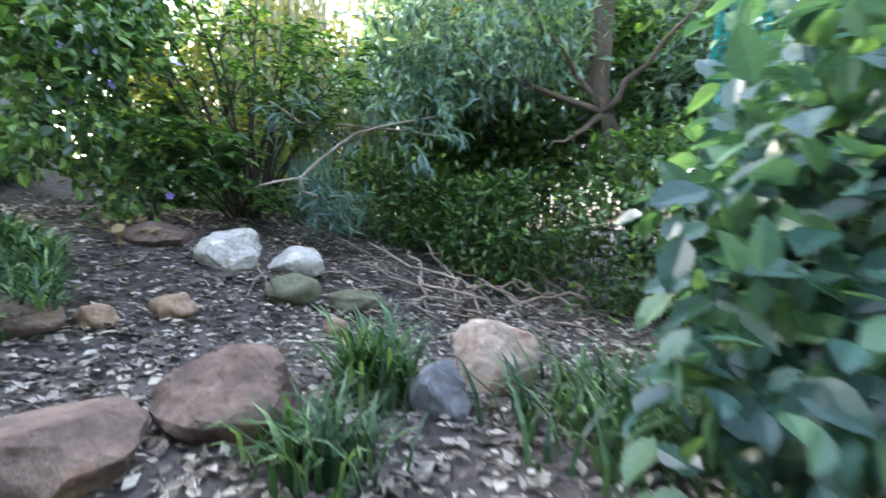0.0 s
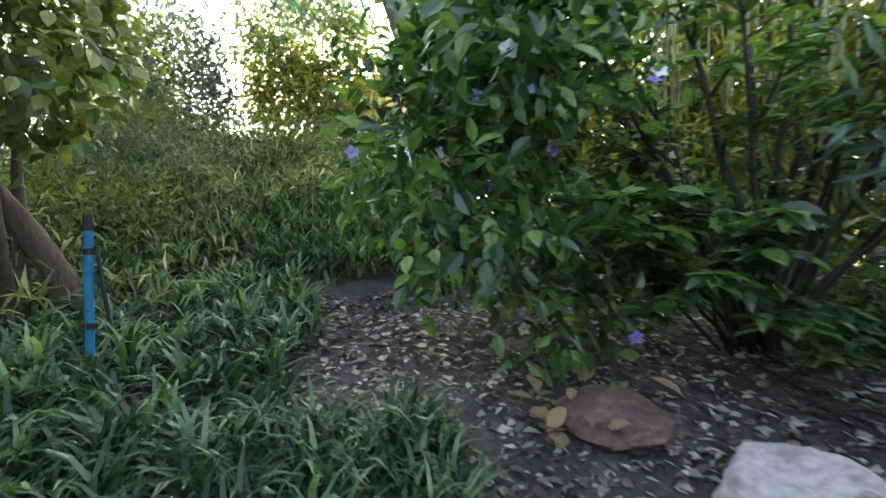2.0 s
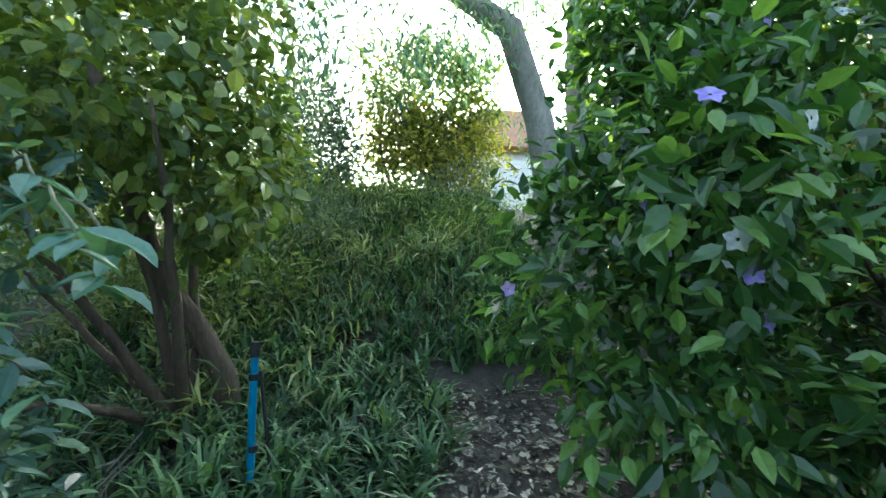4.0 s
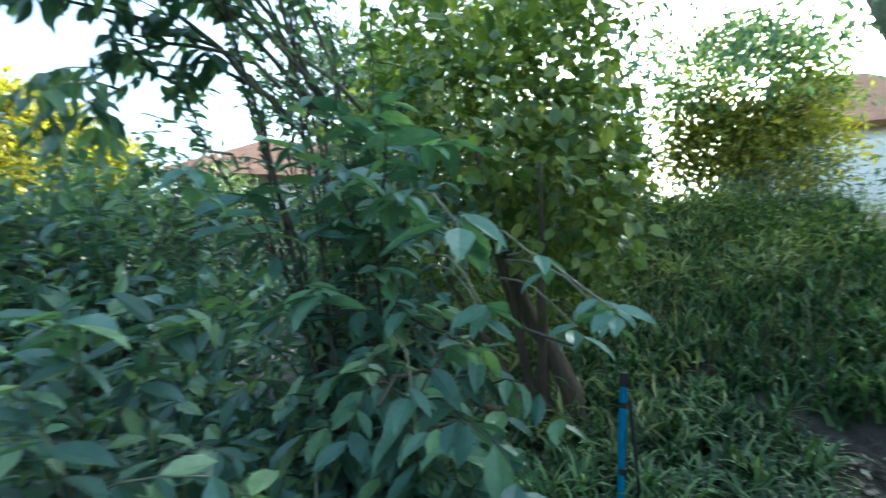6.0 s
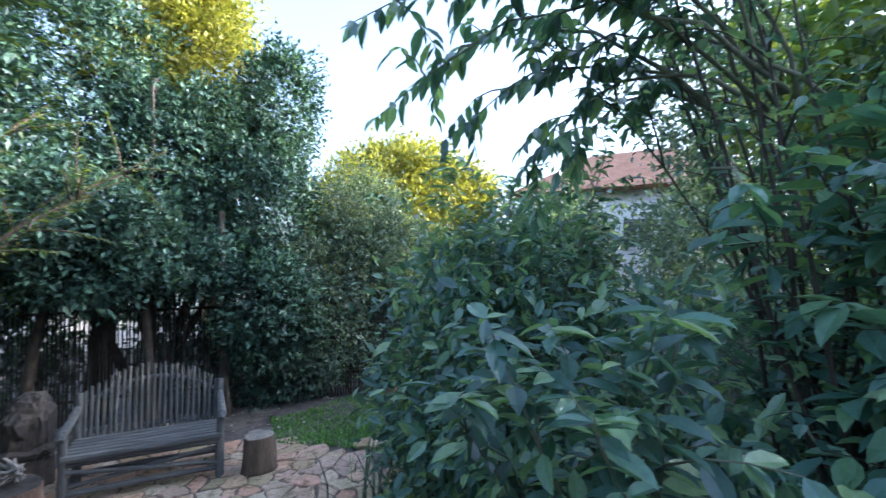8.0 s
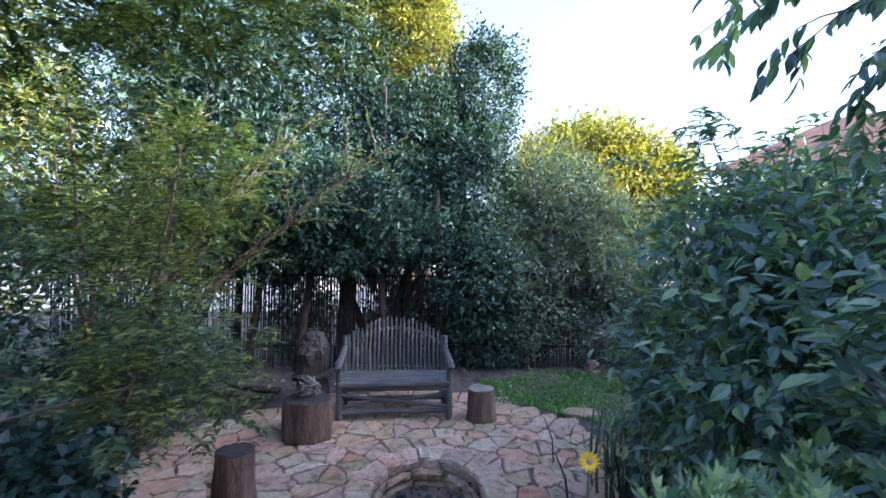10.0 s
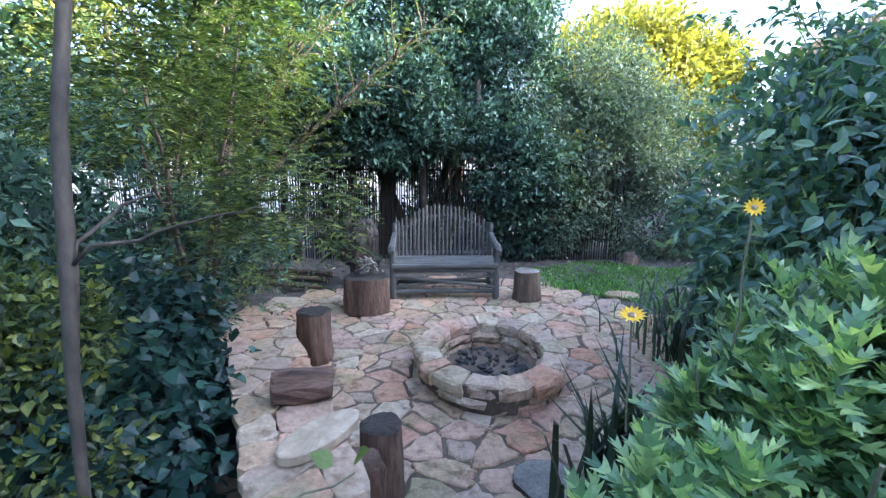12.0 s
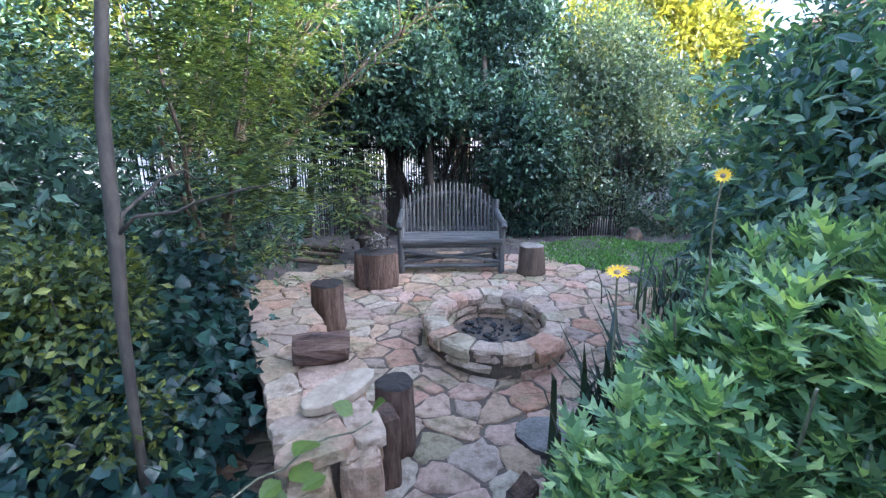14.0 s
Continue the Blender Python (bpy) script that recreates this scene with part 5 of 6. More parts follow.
# fan of long bare stems, leafy at their ends
for k in range(19):
    a = 0.55 + 2.3 * k / 18 + random.uniform(-.1, .1)
    reach = random.uniform(0.35, 1.1)
    stems.append(((2.78 + random.uniform(-.28, .28), 1.0 + random.uniform(-.28, .28), 0.6), (2.78 + math.cos(a) * reach, 0.98 + math.sin(a) * reach, random.uniform(2.9, 4.0)), 0.012, 0.12))
leafy_branches(shrub, stems, TWIG, LEAF_BROAD, 0.062, 0.42, 0.075, 0.35, 7, 0.34, 0.5, keep=0.6)
# leafy skirt round the foot of the stems
stems = [((2.8 + random.uniform(-.2, .2), 0.95 + random.uniform(-.2, .2), 0.45), (random.uniform(2.1, 3.2), random.uniform(0.5, 0.85), random.uniform(0.8, 1.85)), 0.008, 0.12) for _ in range(24)]
leafy_branches(shrub, stems, TWIG_GREEN, LEAF_BROAD, 0.095, 0.46, 0.06, 0.5, 4, 0.26, 0.3, 5, keep=0.6)
# large-leaved shoots hanging beside the path
stems = [((2.75 + random.uniform(-.2, .2), 1.05 + random.uniform(-.15, .15), random.uniform(0.9, 2.0)), (random.uniform(2.02, 2.6), random.uniform(0.42, 1.0), random.uniform(1.3, 2.65)), 0.009, 0.16) for _ in range(20)]
leafy_branches(shrub, stems, TWIG, LEAF_PALE, 0.118, 0.46, 0.075, 0.6, 3, 0.24, 0.4, 3, keep=0.62)
# tall shoots on the lawn side
stems = [((2.6 + random.uniform(-.3, .3), 2.4 + random.uniform(-.3, .5), 0.8), (random.uniform(2.0, 3.5), random.uniform(2.0, 3.5), random.uniform(2.3, 3.05)), 0.010, 0.12) for _ in range(21)]
leafy_branches(shrub, stems, TWIG_GREEN, LEAF_BROAD, 0.085, 0.42, 0.06, 0.5, 5, 0.3, 0.45, 4)
# boughs that arch over towards the path and hang
stems = []
for tip in ((1.15, 1.57, 2.82), (1.30, 1.72, 2.62), (1.48, 1.50, 2.95), (1.62, 1.85, 2.62), (1.75, 1.65, 2.75), (1.55, 2.15, 2.90), (1.95, 1.60, 2.45), (2.05, 2.0, 2.5), (1.85, 1.25, 2.95), (1.5, 1.3, 3.2), (2.1, 1.3, 3.1)):
    stems.append(((2.6 + random.uniform(-.2, .2), 1.25 + random.uniform(-.2, .2), 2.7), tip, 0.010, random.uniform(0.22, 0.36)))
leafy_branches(shrub, stems, TWIG_GREEN, LEAF_BROAD, 0.092, 0.40, 0.042, 0.75, 6, 0.26, 0.35, keep=0.7)
# leafy shoots leaning out over the daisy bush
stems = []
for k in range(22):
    y = random.uniform(0.85, 1.55)
    stems.append(((2.2 + random.uniform(-.25, .3), 1.25 + random.uniform(-.3, .3), 0.35), (random.uniform(1.34, 2.0), y, random.uniform(1.2, 2.05)), 0.009, 0.1))
leafy_branches(shrub, stems, TWIG_GREEN, LEAF_BROAD, 0.10, 0.45, 0.055, 0.45, 5, 0.26, 0.35, 4, keep=0.62)

# branch with large leaves hanging near the path
sprig = thing("leafy_branch", (0, 0, 0), "drooping branch with large pale green leaves", "branch")
bm = bmesh.new()
tube(bm, curve_pts((3.1, 1.1, 1.6), (2.35, 0.22, 1.92), 7, 0.15, 0.02), [0.014, 0.013, 0.012, 0.010, 0.008, 0.007, 0.005, 0.004], 7)
part("stem", bm, TWIG, sprig)
bm = bmesh.new()
tube(bm, curve_pts((2.9, 0.8, 1.55), (2.15, 0.62, 1.78), 6, 0.1, 0.015), [0.010, 0.009, 0.008, 0.007, 0.006, 0.005, 0.004], 7)
part("stem", bm, TWIG, sprig)
CLUSTERS = [(2.18, 0.44, 2.20, 7, 0.15), (2.24, 0.62, 2.26, 7, 0.13), (2.72, 0.27, 1.90, 7, 0.12), (2.62, 0.20, 1.98, 5, 0.11), (2.55, 0.52, 1.95, 6, 0.10), (2.24, 0.58, 1.80, 6, 0.12), (2.36, 0.52, 1.72, 6, 0.11), (2.65, 0.36, 2.10, 5, 0.10),
            (2.30, 0.42, 2.0, 5, 0.11), (2.42, 0.14, 2.0, 6, 0.11), (1.85, 0.86, 2.28, 6, 0.10), (2.1, 0.75, 1.5, 6, 0.11)]
for cx, cy, cz, n, size in CLUSTERS:
    bm = bmesh.new()
    tube(bm, curve_pts((cx + 0.45, cy + 0.40, cz + 0.12), (cx, cy, cz), 4, 0.05, 0.012), [0.006, 0.005, 0.004, 0.004, 0.003], 6)
    part("stem", bm, TWIG_GREEN, sprig)
    for k in range(n):
        t = 2.4 * k + random.uniform(-.3, .3)
        d = np.array([[math.cos(t), math.sin(t), -0.75 + 0.5 * random.random()]])
        L = np.array([size * random.uniform(0.75, 1.15)])
        me = leaf_mesh("leaf", np.zeros((1, 3)), d, np.array([[random.uniform(-.5, .1), random.uniform(-.4, .3), 1.0]]), L, L * 0.5, OVAL8, LEAF_PALE)
        part("leaf", me, None, sprig).location = (cx + random.uniform(-.02, .02), cy + random.uniform(-.02, .02), cz + random.uniform(-.03, .03))

# pleated blue-green fan leaf
fan = thing("fan_palm_leaf", (0, 0, 0), "pleated blue-green fan palm leaf hanging over the mulch", "palm leaf")
n = 15
t = np.linspace(-0.55, 0.55, n)
A = np.column_stack([-0.22 * np.sin(t) + 0.02, -0.12 * np.sin(t) - 0.04, -np.cos(t)])
part("blade", leaf_mesh("blade", np.tile([2.17, -3.06, 1.50], (n, 1)) + np.column_stack([-0.26 * t, -0.15 * t, 0.10 * t]), A, np.column_stack([-0.49 + 0.4 * (-1.0) ** np.arange(n), 0.87 + 0 * t, 0.2 + 0 * t]), np.full(n, 0.46), np.full(n, 0.034), LONG4, LEAF_BLUE), LEAF_BLUE, fan)
bm = bmesh.new()
tube(bm, curve_pts((2.5, -3.6, 0.6), (2.17, -3.06, 1.5), 5, 0.1, 0.0), 0.012, 7)
part("stalk", bm, TWIG_GREEN, fan)

# dead sticks under the shrub
for i in range(46):
    x, y = random.uniform(2.9, 4.1), random.uniform(0.75, 1.7)
    a = random.uniform(-0.6, 0.6) + random.choice((0, 3.14))
    L = random.uniform(0.35, 0.9)
    bm = bmesh.new()
    q = (x + L * math.cos(a) * 0.5, y + L * math.sin(a) * 0.6)
    tube(bm, curve_pts((x, y, float(ground_z(x, y)) + random.uniform(0.02, 0.2)), (q[0], q[1], float(ground_z(*q)) + random.uniform(0.02, 0.32)), 4, 0.05, 0.03), [0.008, 0.007, 0.006, 0.005, 0.003], 5)
    tagged(part("dry_stick", bm, ENDGRAIN if i % 3 == 0 else BARK), "dry brown stick under the shrub", "stick", "dead wood pile")

# trunk group beside the standpipe
plant("multi_stem_tree", "brown multi-stemmed tree trunk beside the blue standpipe", "tree", (4.4, 0.75, 0.85),
      ([(4.48, 0.54, 0.7), (4.5, 0.58, 1.15), (4.47, 0.72, 1.45), (4.4, 0.9, 1.75), (4.3, 1.1, 2.4), (4.2, 1.2, 3.0)], [0.085, 0.075, 0.068, 0.06, 0.045, 0.03]),
      [(4.5, 1.3, 2.6), (3.9, 1.5, 2.4), (3.5, 1.2, 1.3), (4.6, 1.8, 1.8), (3.6, 0.6, 2.6), (4.9, 0.9, 3.0)], 0.045, BARK,
      [crown_mesh("crown", [(4.1, 1.1, 3.0, 0.9, 0.8, 0.8, 300), (4.9, 1.9, 3.5, 0.9, 0.8, 0.7, 220), (4.6, 0.9, 3.9, 0.8, 0.7, 0.4, 130), (4.2, 0.5, 2.5, 0.4, 0.35, 0.6, 120), (4.8, 1.7, 2.6, 0.7, 0.7, 0.8, 180)], 9, 0.10, 0.085, 0.7, OVAL8, LEAF_LIGHT, 0.5)], 0.1)

# violet-flowered shrub
BRUN = [(4.0, -1.78, 3.25, 0.38, 0.3, 0.45, 130), (3.5, -1.35, 1.87, 0.45, 0.40, 0.62, 150), (3.75, -2.0, 2.9, 0.5, 0.40, 0.65, 190), (3.1, -1.9, 3.0, 0.4, 0.3, 0.5, 90), (3.7, -1.85, 2.4, 0.6, 0.45, 0.5, 170), (4.4, -2.4, 3.1, 0.7, 0.55, 0.6, 150), (3.6, -2.5, 3.1, 0.7, 0.5, 0.5, 90), (3.3, -2.0, 1.15, 0.40, 0.36, 0.36, 70), (3.15, -1.75, 2.2, 0.55, 0.45, 0.5, 90), (3.0, -1.45, 1.55, 0.35, 0.35, 0.45, 70), (2.75, -1.35, 2.2, 0.28, 0.28, 0.35, 40)]
brun = plant("flowering_shrub", "glossy dark-green shrub dotted with violet and white flowers", "shrub", (3.6, -2.35, 0.55), None, (), 0.022, TWIG,
             [crown_mesh("crown", BRUN, 8, 0.075, 0.095, 0.48, OVAL8, LEAF_BRUN, 0.25, 0.6)], 0.12, limb_name="stem")
stems = [((3.08 + random.uniform(-.12, .12), -3.2 + random.uniform(-.12, .12), 0.62), tip, 0.030, random.uniform(-0.05, 0.2)) for tip in
         ((3.0, -1.7, 2.7), (3.5, -1.9, 2.9), (3.2, -2.4, 3.2), (2.7, -2.9, 3.0), (3.9, -2.6, 3.0), (2.6, -2.3, 2.5), (3.3, -3.2, 3.3), (4.3, -2.9, 2.7), (3.0, -3.6, 3.1), (2.5, -3.3, 2.8))]
leafy_branches(brun, stems, TWIG, LEAF_BRUN, 0.10, 0.48, 0.07, 0.25, 7, 0.42, 0.55, 7, name="stem", keep=0.6)
stems = [((3.0 + random.uniform(-.1, .1), -3.25 + random.uniform(-.1, .1), 0.9), tip, 0.016, 0.2) for tip in
         ((1.9, -2.9, 2.35), (1.65, -2.85, 2.1), (2.1, -2.75, 2.45), (1.55, -3.1, 2.35), (1.95, -3.2, 2.5), (1.45, -3.0, 1.95), (2.3, -3.0, 2.6))]
leafy_branches(brun, stems, TWIG, LEAF_BRUN, 0.10, 0.46, 0.06, 0.3, 7, 0.36, 0.5, 6, name="stem", keep=0.6)
stems = [((3.08 + random.uniform(-.1, .1), -3.1 + random.uniform(-.1, .1), 0.62), tip, 0.014, 0.15) for tip in
         ((2.75, -2.05, 1.42), (2.95, -1.85, 1.55), (2.62, -2.25, 1.25), (2.9, -2.2, 1.6), (2.55, -2.45, 1.45), (3.1, -2.1, 1.2), (2.5, -2.65, 1.05), (3.15, -1.8, 1.35), (3.3, -2.3, 1.75), (3.4, -1.9, 1.9), (2.8, -2.7, 1.3))]
leafy_branches(brun, stems, TWIG, LEAF_BRUN, 0.125, 0.52, 0.06, 0.3, 5, 0.28, 0.6, 10, name="stem", keep=0.6)


def flower(at, mat, r):
    n = 5
    t = np.linspace(0, 2 * math.pi, n, endpoint=False) + random.random()
    f = Vector((random.uniform(-1.2, -0.2), random.uniform(-0.4, 1.0), random.uniform(-0.1, 0.8))).normalized()
    q = f.to_track_quat("Z", "Y").to_matrix()
    A = np.array([q @ Vector((math.cos(a), math.sin(a), 0.1)) for a in t])
    me = leaf_mesh("flower", A * r * 0.1, A, np.array([tuple(f)] * n), np.full(n, r), np.full(n, r * 0.95), OVAL8, mat)
    ob = tagged(part("flower", me, None, brun), "violet five-petalled flower" if mat is PURPLE else "faded white flower")
    ob.location = at


fp, fo = crown_points([(b[0], b[1], b[2], b[3], b[4], b[5], 6) for b in BRUN], 1, 0.03, 0.9)
for i in range(len(fp)):
    if off_camera_route(fp[i:i + 1], 0.62)[0] and fp[i, 2] > ground_z(*fp[i, :2]) + 0.1:
        flower(fp[i], WHITE_PETAL if i % 3 == 0 else PURPLE, 0.034)

for k in range(22):
    x, y = random.gauss(3.0, 0.14), random.gauss(-1.75, 0.16)
    t = random.uniform(0, 6.283)
    L = np.array([random.uniform(0.08, 0.14)])
    me = leaf_mesh("dry_leaf", np.zeros((1, 3)), np.array([[math.cos(t), math.sin(t), random.uniform(-0.3, 0.6)]]), np.array([[random.uniform(-.8, .3), random.uniform(-.4, .6), 0.8]]), L, L * 0.6, OVAL8, DRY)
    tagged(part("dry_leaf", me, None), "large curled brown dry leaf at the shrub's foot", "dry leaf", "fallen dry leaves").location = (x, y, float(ground_z(x, y)) + random.uniform(0.03, 0.2))

# shrubs and trees south of the rocks
plant("grey_leaf_plant", "blue-grey strappy plant leaning over the mulch", "plant", (2.1, -3.2, 0.4), None, [(1.7, -2.9, 0.9), (2.3, -2.8, 1.0)], 0.012, TWIG_GREEN,
      [crown_mesh("crown", [(1.85, -3.05, 0.95, 0.28, 0.25, 0.18, 30), (2.3, -3.0, 1.85, 0.3, 0.3, 0.25, 14), (1.3, -3.3, 1.7, 0.6, 0.4, 0.4, 26)], 7, 0.06, 0.20, 0.16, LONG4, LEAF_BLUE, 0.35)])
vine = thing("bare_vine", (0, 0, 0), "pale bare vine arching over the mulch", "vine")
for pts in ([(1.2, -3.9, 1.9), (1.69, -3.16, 1.62), (1.80, -2.90, 1.40), (1.92, -2.64, 1.14), (2.07, -2.33, 1.05)], [(1.0, -4.2, 1.7), (1.83, -3.57, 1.76), (2.0, -3.22, 1.72), (2.16, -2.9, 1.69), (2.29, -2.65, 1.84)], [(1.92, -2.64, 1.14), (1.91, -2.66, 1.02), (1.82, -2.83, 0.97)], [(0.5, -3.0, 0.3), (1.1, -3.2, 0.36), (1.7, -3.4, 0.55)], [(0.2, -2.8, 0.2), (0.7, -2.7, 0.28), (0.9, -3.0, 0.3)]):
    bm = bmesh.new()
    fine = []
    for a, b in zip(pts, pts[1:]):
        fine += curve_pts(a, b, 3, 0.01, 0.003)[:-1]
    tube(bm, fine + [Vector(pts[-1])], 0.011, 7, 0.08)
    part("runner", bm, PALESTICK, vine, smooth=True)
for i in range(56):
    x, y = random.uniform(-0.7, 2.4), random.uniform(-3.7, -2.3)
    a = random.uniform(0, 3.14)
    L = random.uniform(0.2, 0.7)
    bm = bmesh.new()
    p0 = Vector((x, y, float(ground_z(x, y)) + 0.02))
    q = (x + L * math.cos(a), y + L * math.sin(a))
    tube(bm, curve_pts(p0, (q[0], q[1], float(ground_z(*q)) + random.uniform(0.02, 0.09)), 4, 0.02, 0.02), [0.009, 0.008, 0.007, 0.006, 0.004], 5)
    tagged(part("dry_stick", bm, PALESTICK if i % 4 else TWIG), "dry bare stick lying on the mulch", "stick", "fallen sticks")

for i in range(22):
    x, y = random.uniform(-0.7, 1.1), random.uniform(-4.2, -2.8)
    a = random.uniform(-0.9, 2.2)
    L = random.uniform(0.35, 1.0)
    bm = bmesh.new()
    q = (x + L * math.cos(a), y + L * math.sin(a))
    tube(bm, curve_pts((x, y, float(ground_z(x, y)) + 0.02), (q[0], q[1], float(ground_z(*q)) + random.uniform(0.05, 0.3)), 7, random.uniform(0.02, 0.16), 0.045), [0.016, 0.016, 0.015, 0.013, 0.012, 0.010, 0.008, 0.005], 6, 0.1)
    tagged(part("dry_branch", bm, PALESTICK), "pale dry branch tangled on the mulch", "branch", "fallen dry branches")

plant("grey_trunk_tree", "tree with a leaning grey trunk and dark leaves", "tree", (-0.45, -4.28, 1.9),
      ([(-0.95, -4.6, 0.2), (-0.8, -4.5, 0.9), (-0.6, -4.4, 1.5), (-0.38, -4.28, 2.15), (-0.41, -4.34, 2.8), (-0.4, -4.4, 4.0)], [0.14, 0.13, 0.12, 0.11, 0.10, 0.08]),
      [(0.25, -3.85, 2.9), (1.0, -3.8, 2.7), (-1.3, -3.9, 2.8), (0.0, -3.9, 1.5)], 0.04, BARK,
      [crown_mesh("crown", [(0.9, -4.2, 2.9, 1.3, 0.7, 0.8, 300), (-1.9, -4.7, 2.4, 0.9, 0.7, 1.2, 300), (1.8, -3.9, 2.3, 0.6, 0.4, 0.4, 50)], 18, 0.15, 0.14, 0.28, LONG4, LEAF_BROAD, 0.6)], 0.2)
plant("low_hedge", "low green shrubs along the southern fence", "shrub", (1, -4.4, 0.1), None, [(0.4, -4.2, 1.1), (1.9, -4.2, 1.3), (1.2, -4.1, 1.2), (2.4, -4.3, 1.0)], 0.02, TWIG,
      [crown_mesh("crown", [(0.6, -4.2, 0.7, 1.0, 0.4, 0.6, 320), (2.3, -4.2, 0.9, 1.0, 0.5, 0.7, 320), (4.6, -4.3, 1.2, 0.9, 0.5, 0.8, 260), (4.9, -3.6, 1.3, 0.6, 0.4, 0.5, 140), (3.4, -3.7, 0.85, 0.8, 0.35, 0.4, 150), (5.6, -3.4, 1.5, 0.7, 0.7, 0.9, 240), (-1.1, -3.7, 0.8, 0.9, 0.6, 0.9, 300), (-2.2, -3.2, 1.0, 0.8, 0.8, 1.1, 280)], 18, 0.10, 0.085, 0.45, OVAL4, LEAF_BRUN, 0.2)])
# The second crown's yellow leaf colour stands in for sunlit foliage.
plant("background_trees", "mixed green trees behind the southern fence", "trees", (2, -7.5, 0), None, [(0, -7.4, 4), (3, -7.6, 4), (5, -6.8, 4)], 0.1, BARK,
      [crown_mesh("crown", [(-2.0, -6.8, 2.6, 2.0, 1.0, 2.2, 520), (0.6, -7.6, 3.2, 2.0, 1.0, 2.2, 460), (6.2, -5.6, 2.8, 1.6, 1.0, 2.0, 420), (1.6, -5.3, 2.0, 1.0, 0.5, 1.2, 220), (5.4, -6.4, 2.4, 2.4, 0.5, 2.4, 420), (2.4, -6.8, 2.9, 1.8, 0.5, 2.7, 520), (-0.4, -6.6, 3.6, 1.8, 0.5, 1.6, 360), (0.2, -5.5, 2.6, 1.6, 0.4, 1.3, 280), (-1.9, -5.2, 2.8, 1.2, 0.4, 1.5, 260)], 13, 0.2, 0.17, 0.45, OVAL4, LEAF_BRUN, 0.2),
       crown_mesh("crown", [(3.2, -6.9, 2.6, 1.8, 0.6, 2.2, 620), (5.2, -5.9, 2.8, 1.6, 0.6, 2.2, 620), (1.6, -6.4, 2.8, 1.2, 0.5, 2.2, 420), (4.8, -5.4, 2.0, 1.0, 0.7, 1.2, 260), (6.4, -4.2, 2.4, 1.0, 0.8, 1.4, 260)], 16, 0.2, 0.16, 0.3, LONG4, LEAF_SUN_YELLOW, 0.2)])
plant("ivy_screen", "dark blue-green leafy creeper beside the path", "shrub", (-1.4, -1.3, 0), None, [(-1.3, -1.2, 1.2), (-1.6, -1.6, 1.6)], 0.02, TWIG,
      [crown_mesh("crown", [(-1.42, -1.15, 0.85, 0.38, 0.42, 0.6, 150), (-1.9, -1.9, 1.2, 0.7, 0.6, 0.9, 200), (-1.25, -0.75, 0.45, 0.2, 0.2, 0.25, 40)], 8, 0.08, 0.12, 0.6, OVAL8, LEAF_IVY2, 0.4, 0.5)])
xy = np.column_stack([rng.normal(0.16, 0.09, 200), rng.normal(-1.18, 0.09, 200)])
tagged(part("grass_tuft", blades_mesh("grass_tuft", xy, 0.42, 0.022, 0.75, GRASS), GRASS), "bright green grass tuft between the rocks", "grass tuft", kind="stuff")
xy = np.column_stack([rng.normal(-0.88, 0.2, 300), rng.normal(-1.3, 0.22, 300)])
tagged(part("grass_tuft", blades_mesh("grass_tuft", xy, 0.34, 0.022, 0.9, GRASS), GRASS), "green strappy grass at the foot of the creeper", "grass tuft", kind="stuff")

xy = np.column_stack([rng.normal(0.02, 0.10, 150), rng.normal(-0.62, 0.07, 150)])
tagged(part("grass_tuft", blades_mesh("grass_tuft", xy, 0.30, 0.02, 0.9, GRASS), GRASS), "green grass tuft beside the boulder", "grass tuft", kind="stuff")

# torn shade net among the leaves
NET = rough_mat("teal_plastic_net", [(0.3, (0.0, 0.22, 0.20)), (0.7, (0.01, 0.40, 0.36))], 9, 50, 0.2, 0.002, 0.6)
bm = bmesh.new()
for i in range(15):
    x = -1.72 + 0.028 * i
    tube(bm, [(x + 0.02 * math.sin(z * 9 + i), -4.0 + 0.06 * math.sin(i * 0.9 + z * 3), z) for z in np.linspace(1.45, 2.75, 12)], 0.006, 4)
for j in range(24):
    z = 1.5 + 0.052 * j
    tube(bm, [(-1.72 + 0.028 * i + 0.02 * math.sin(z * 9 + i), -4.0 + 0.06 * math.sin(i * 0.9 + z * 3), z + 0.01 * math.sin(i)) for i in range(0, 15, 2)], 0.005, 4)
tagged(part("shade_net", bm, NET), "strip of teal plastic netting hanging among leaves", "netting")

# tall bamboo behind the flowering shrub
grove = thing("bamboo", (0, 0, 0), "grove of tall thin yellow-green bamboo canes", "bamboo")
for k in range(190):
    x = random.uniform(1.9, 7.2)
    y = -5.0 - random.random() * 0.9 + 0.25 * (x - 4)
    z0 = float(ground_z(x, y))
    h = random.uniform(3.6, 5.2)
    bm = bmesh.new()
    tube(bm, [(x, y, z0 - 0.05), (x + random.uniform(-.06, .06), y + random.uniform(-.05, .05), z0 + h * 0.5), (x + random.uniform(-.3, .3), y + random.uniform(-.25, .25), z0 + h)], [0.017, 0.015, 0.008], 6)
    part("cane", bm, CANE, grove, smooth=True)
part("crown", crown_mesh("crown", [(4.6, -5.2, 3.0, 2.4, 0.5, 0.9, 170), (4.8, -5.1, 4.6, 2.6, 0.7, 0.8, 220)], 9, 0.2, 0.14, 0.14, LONG4, LEAF_SUN_YELLOW, 0.7), None, grove)

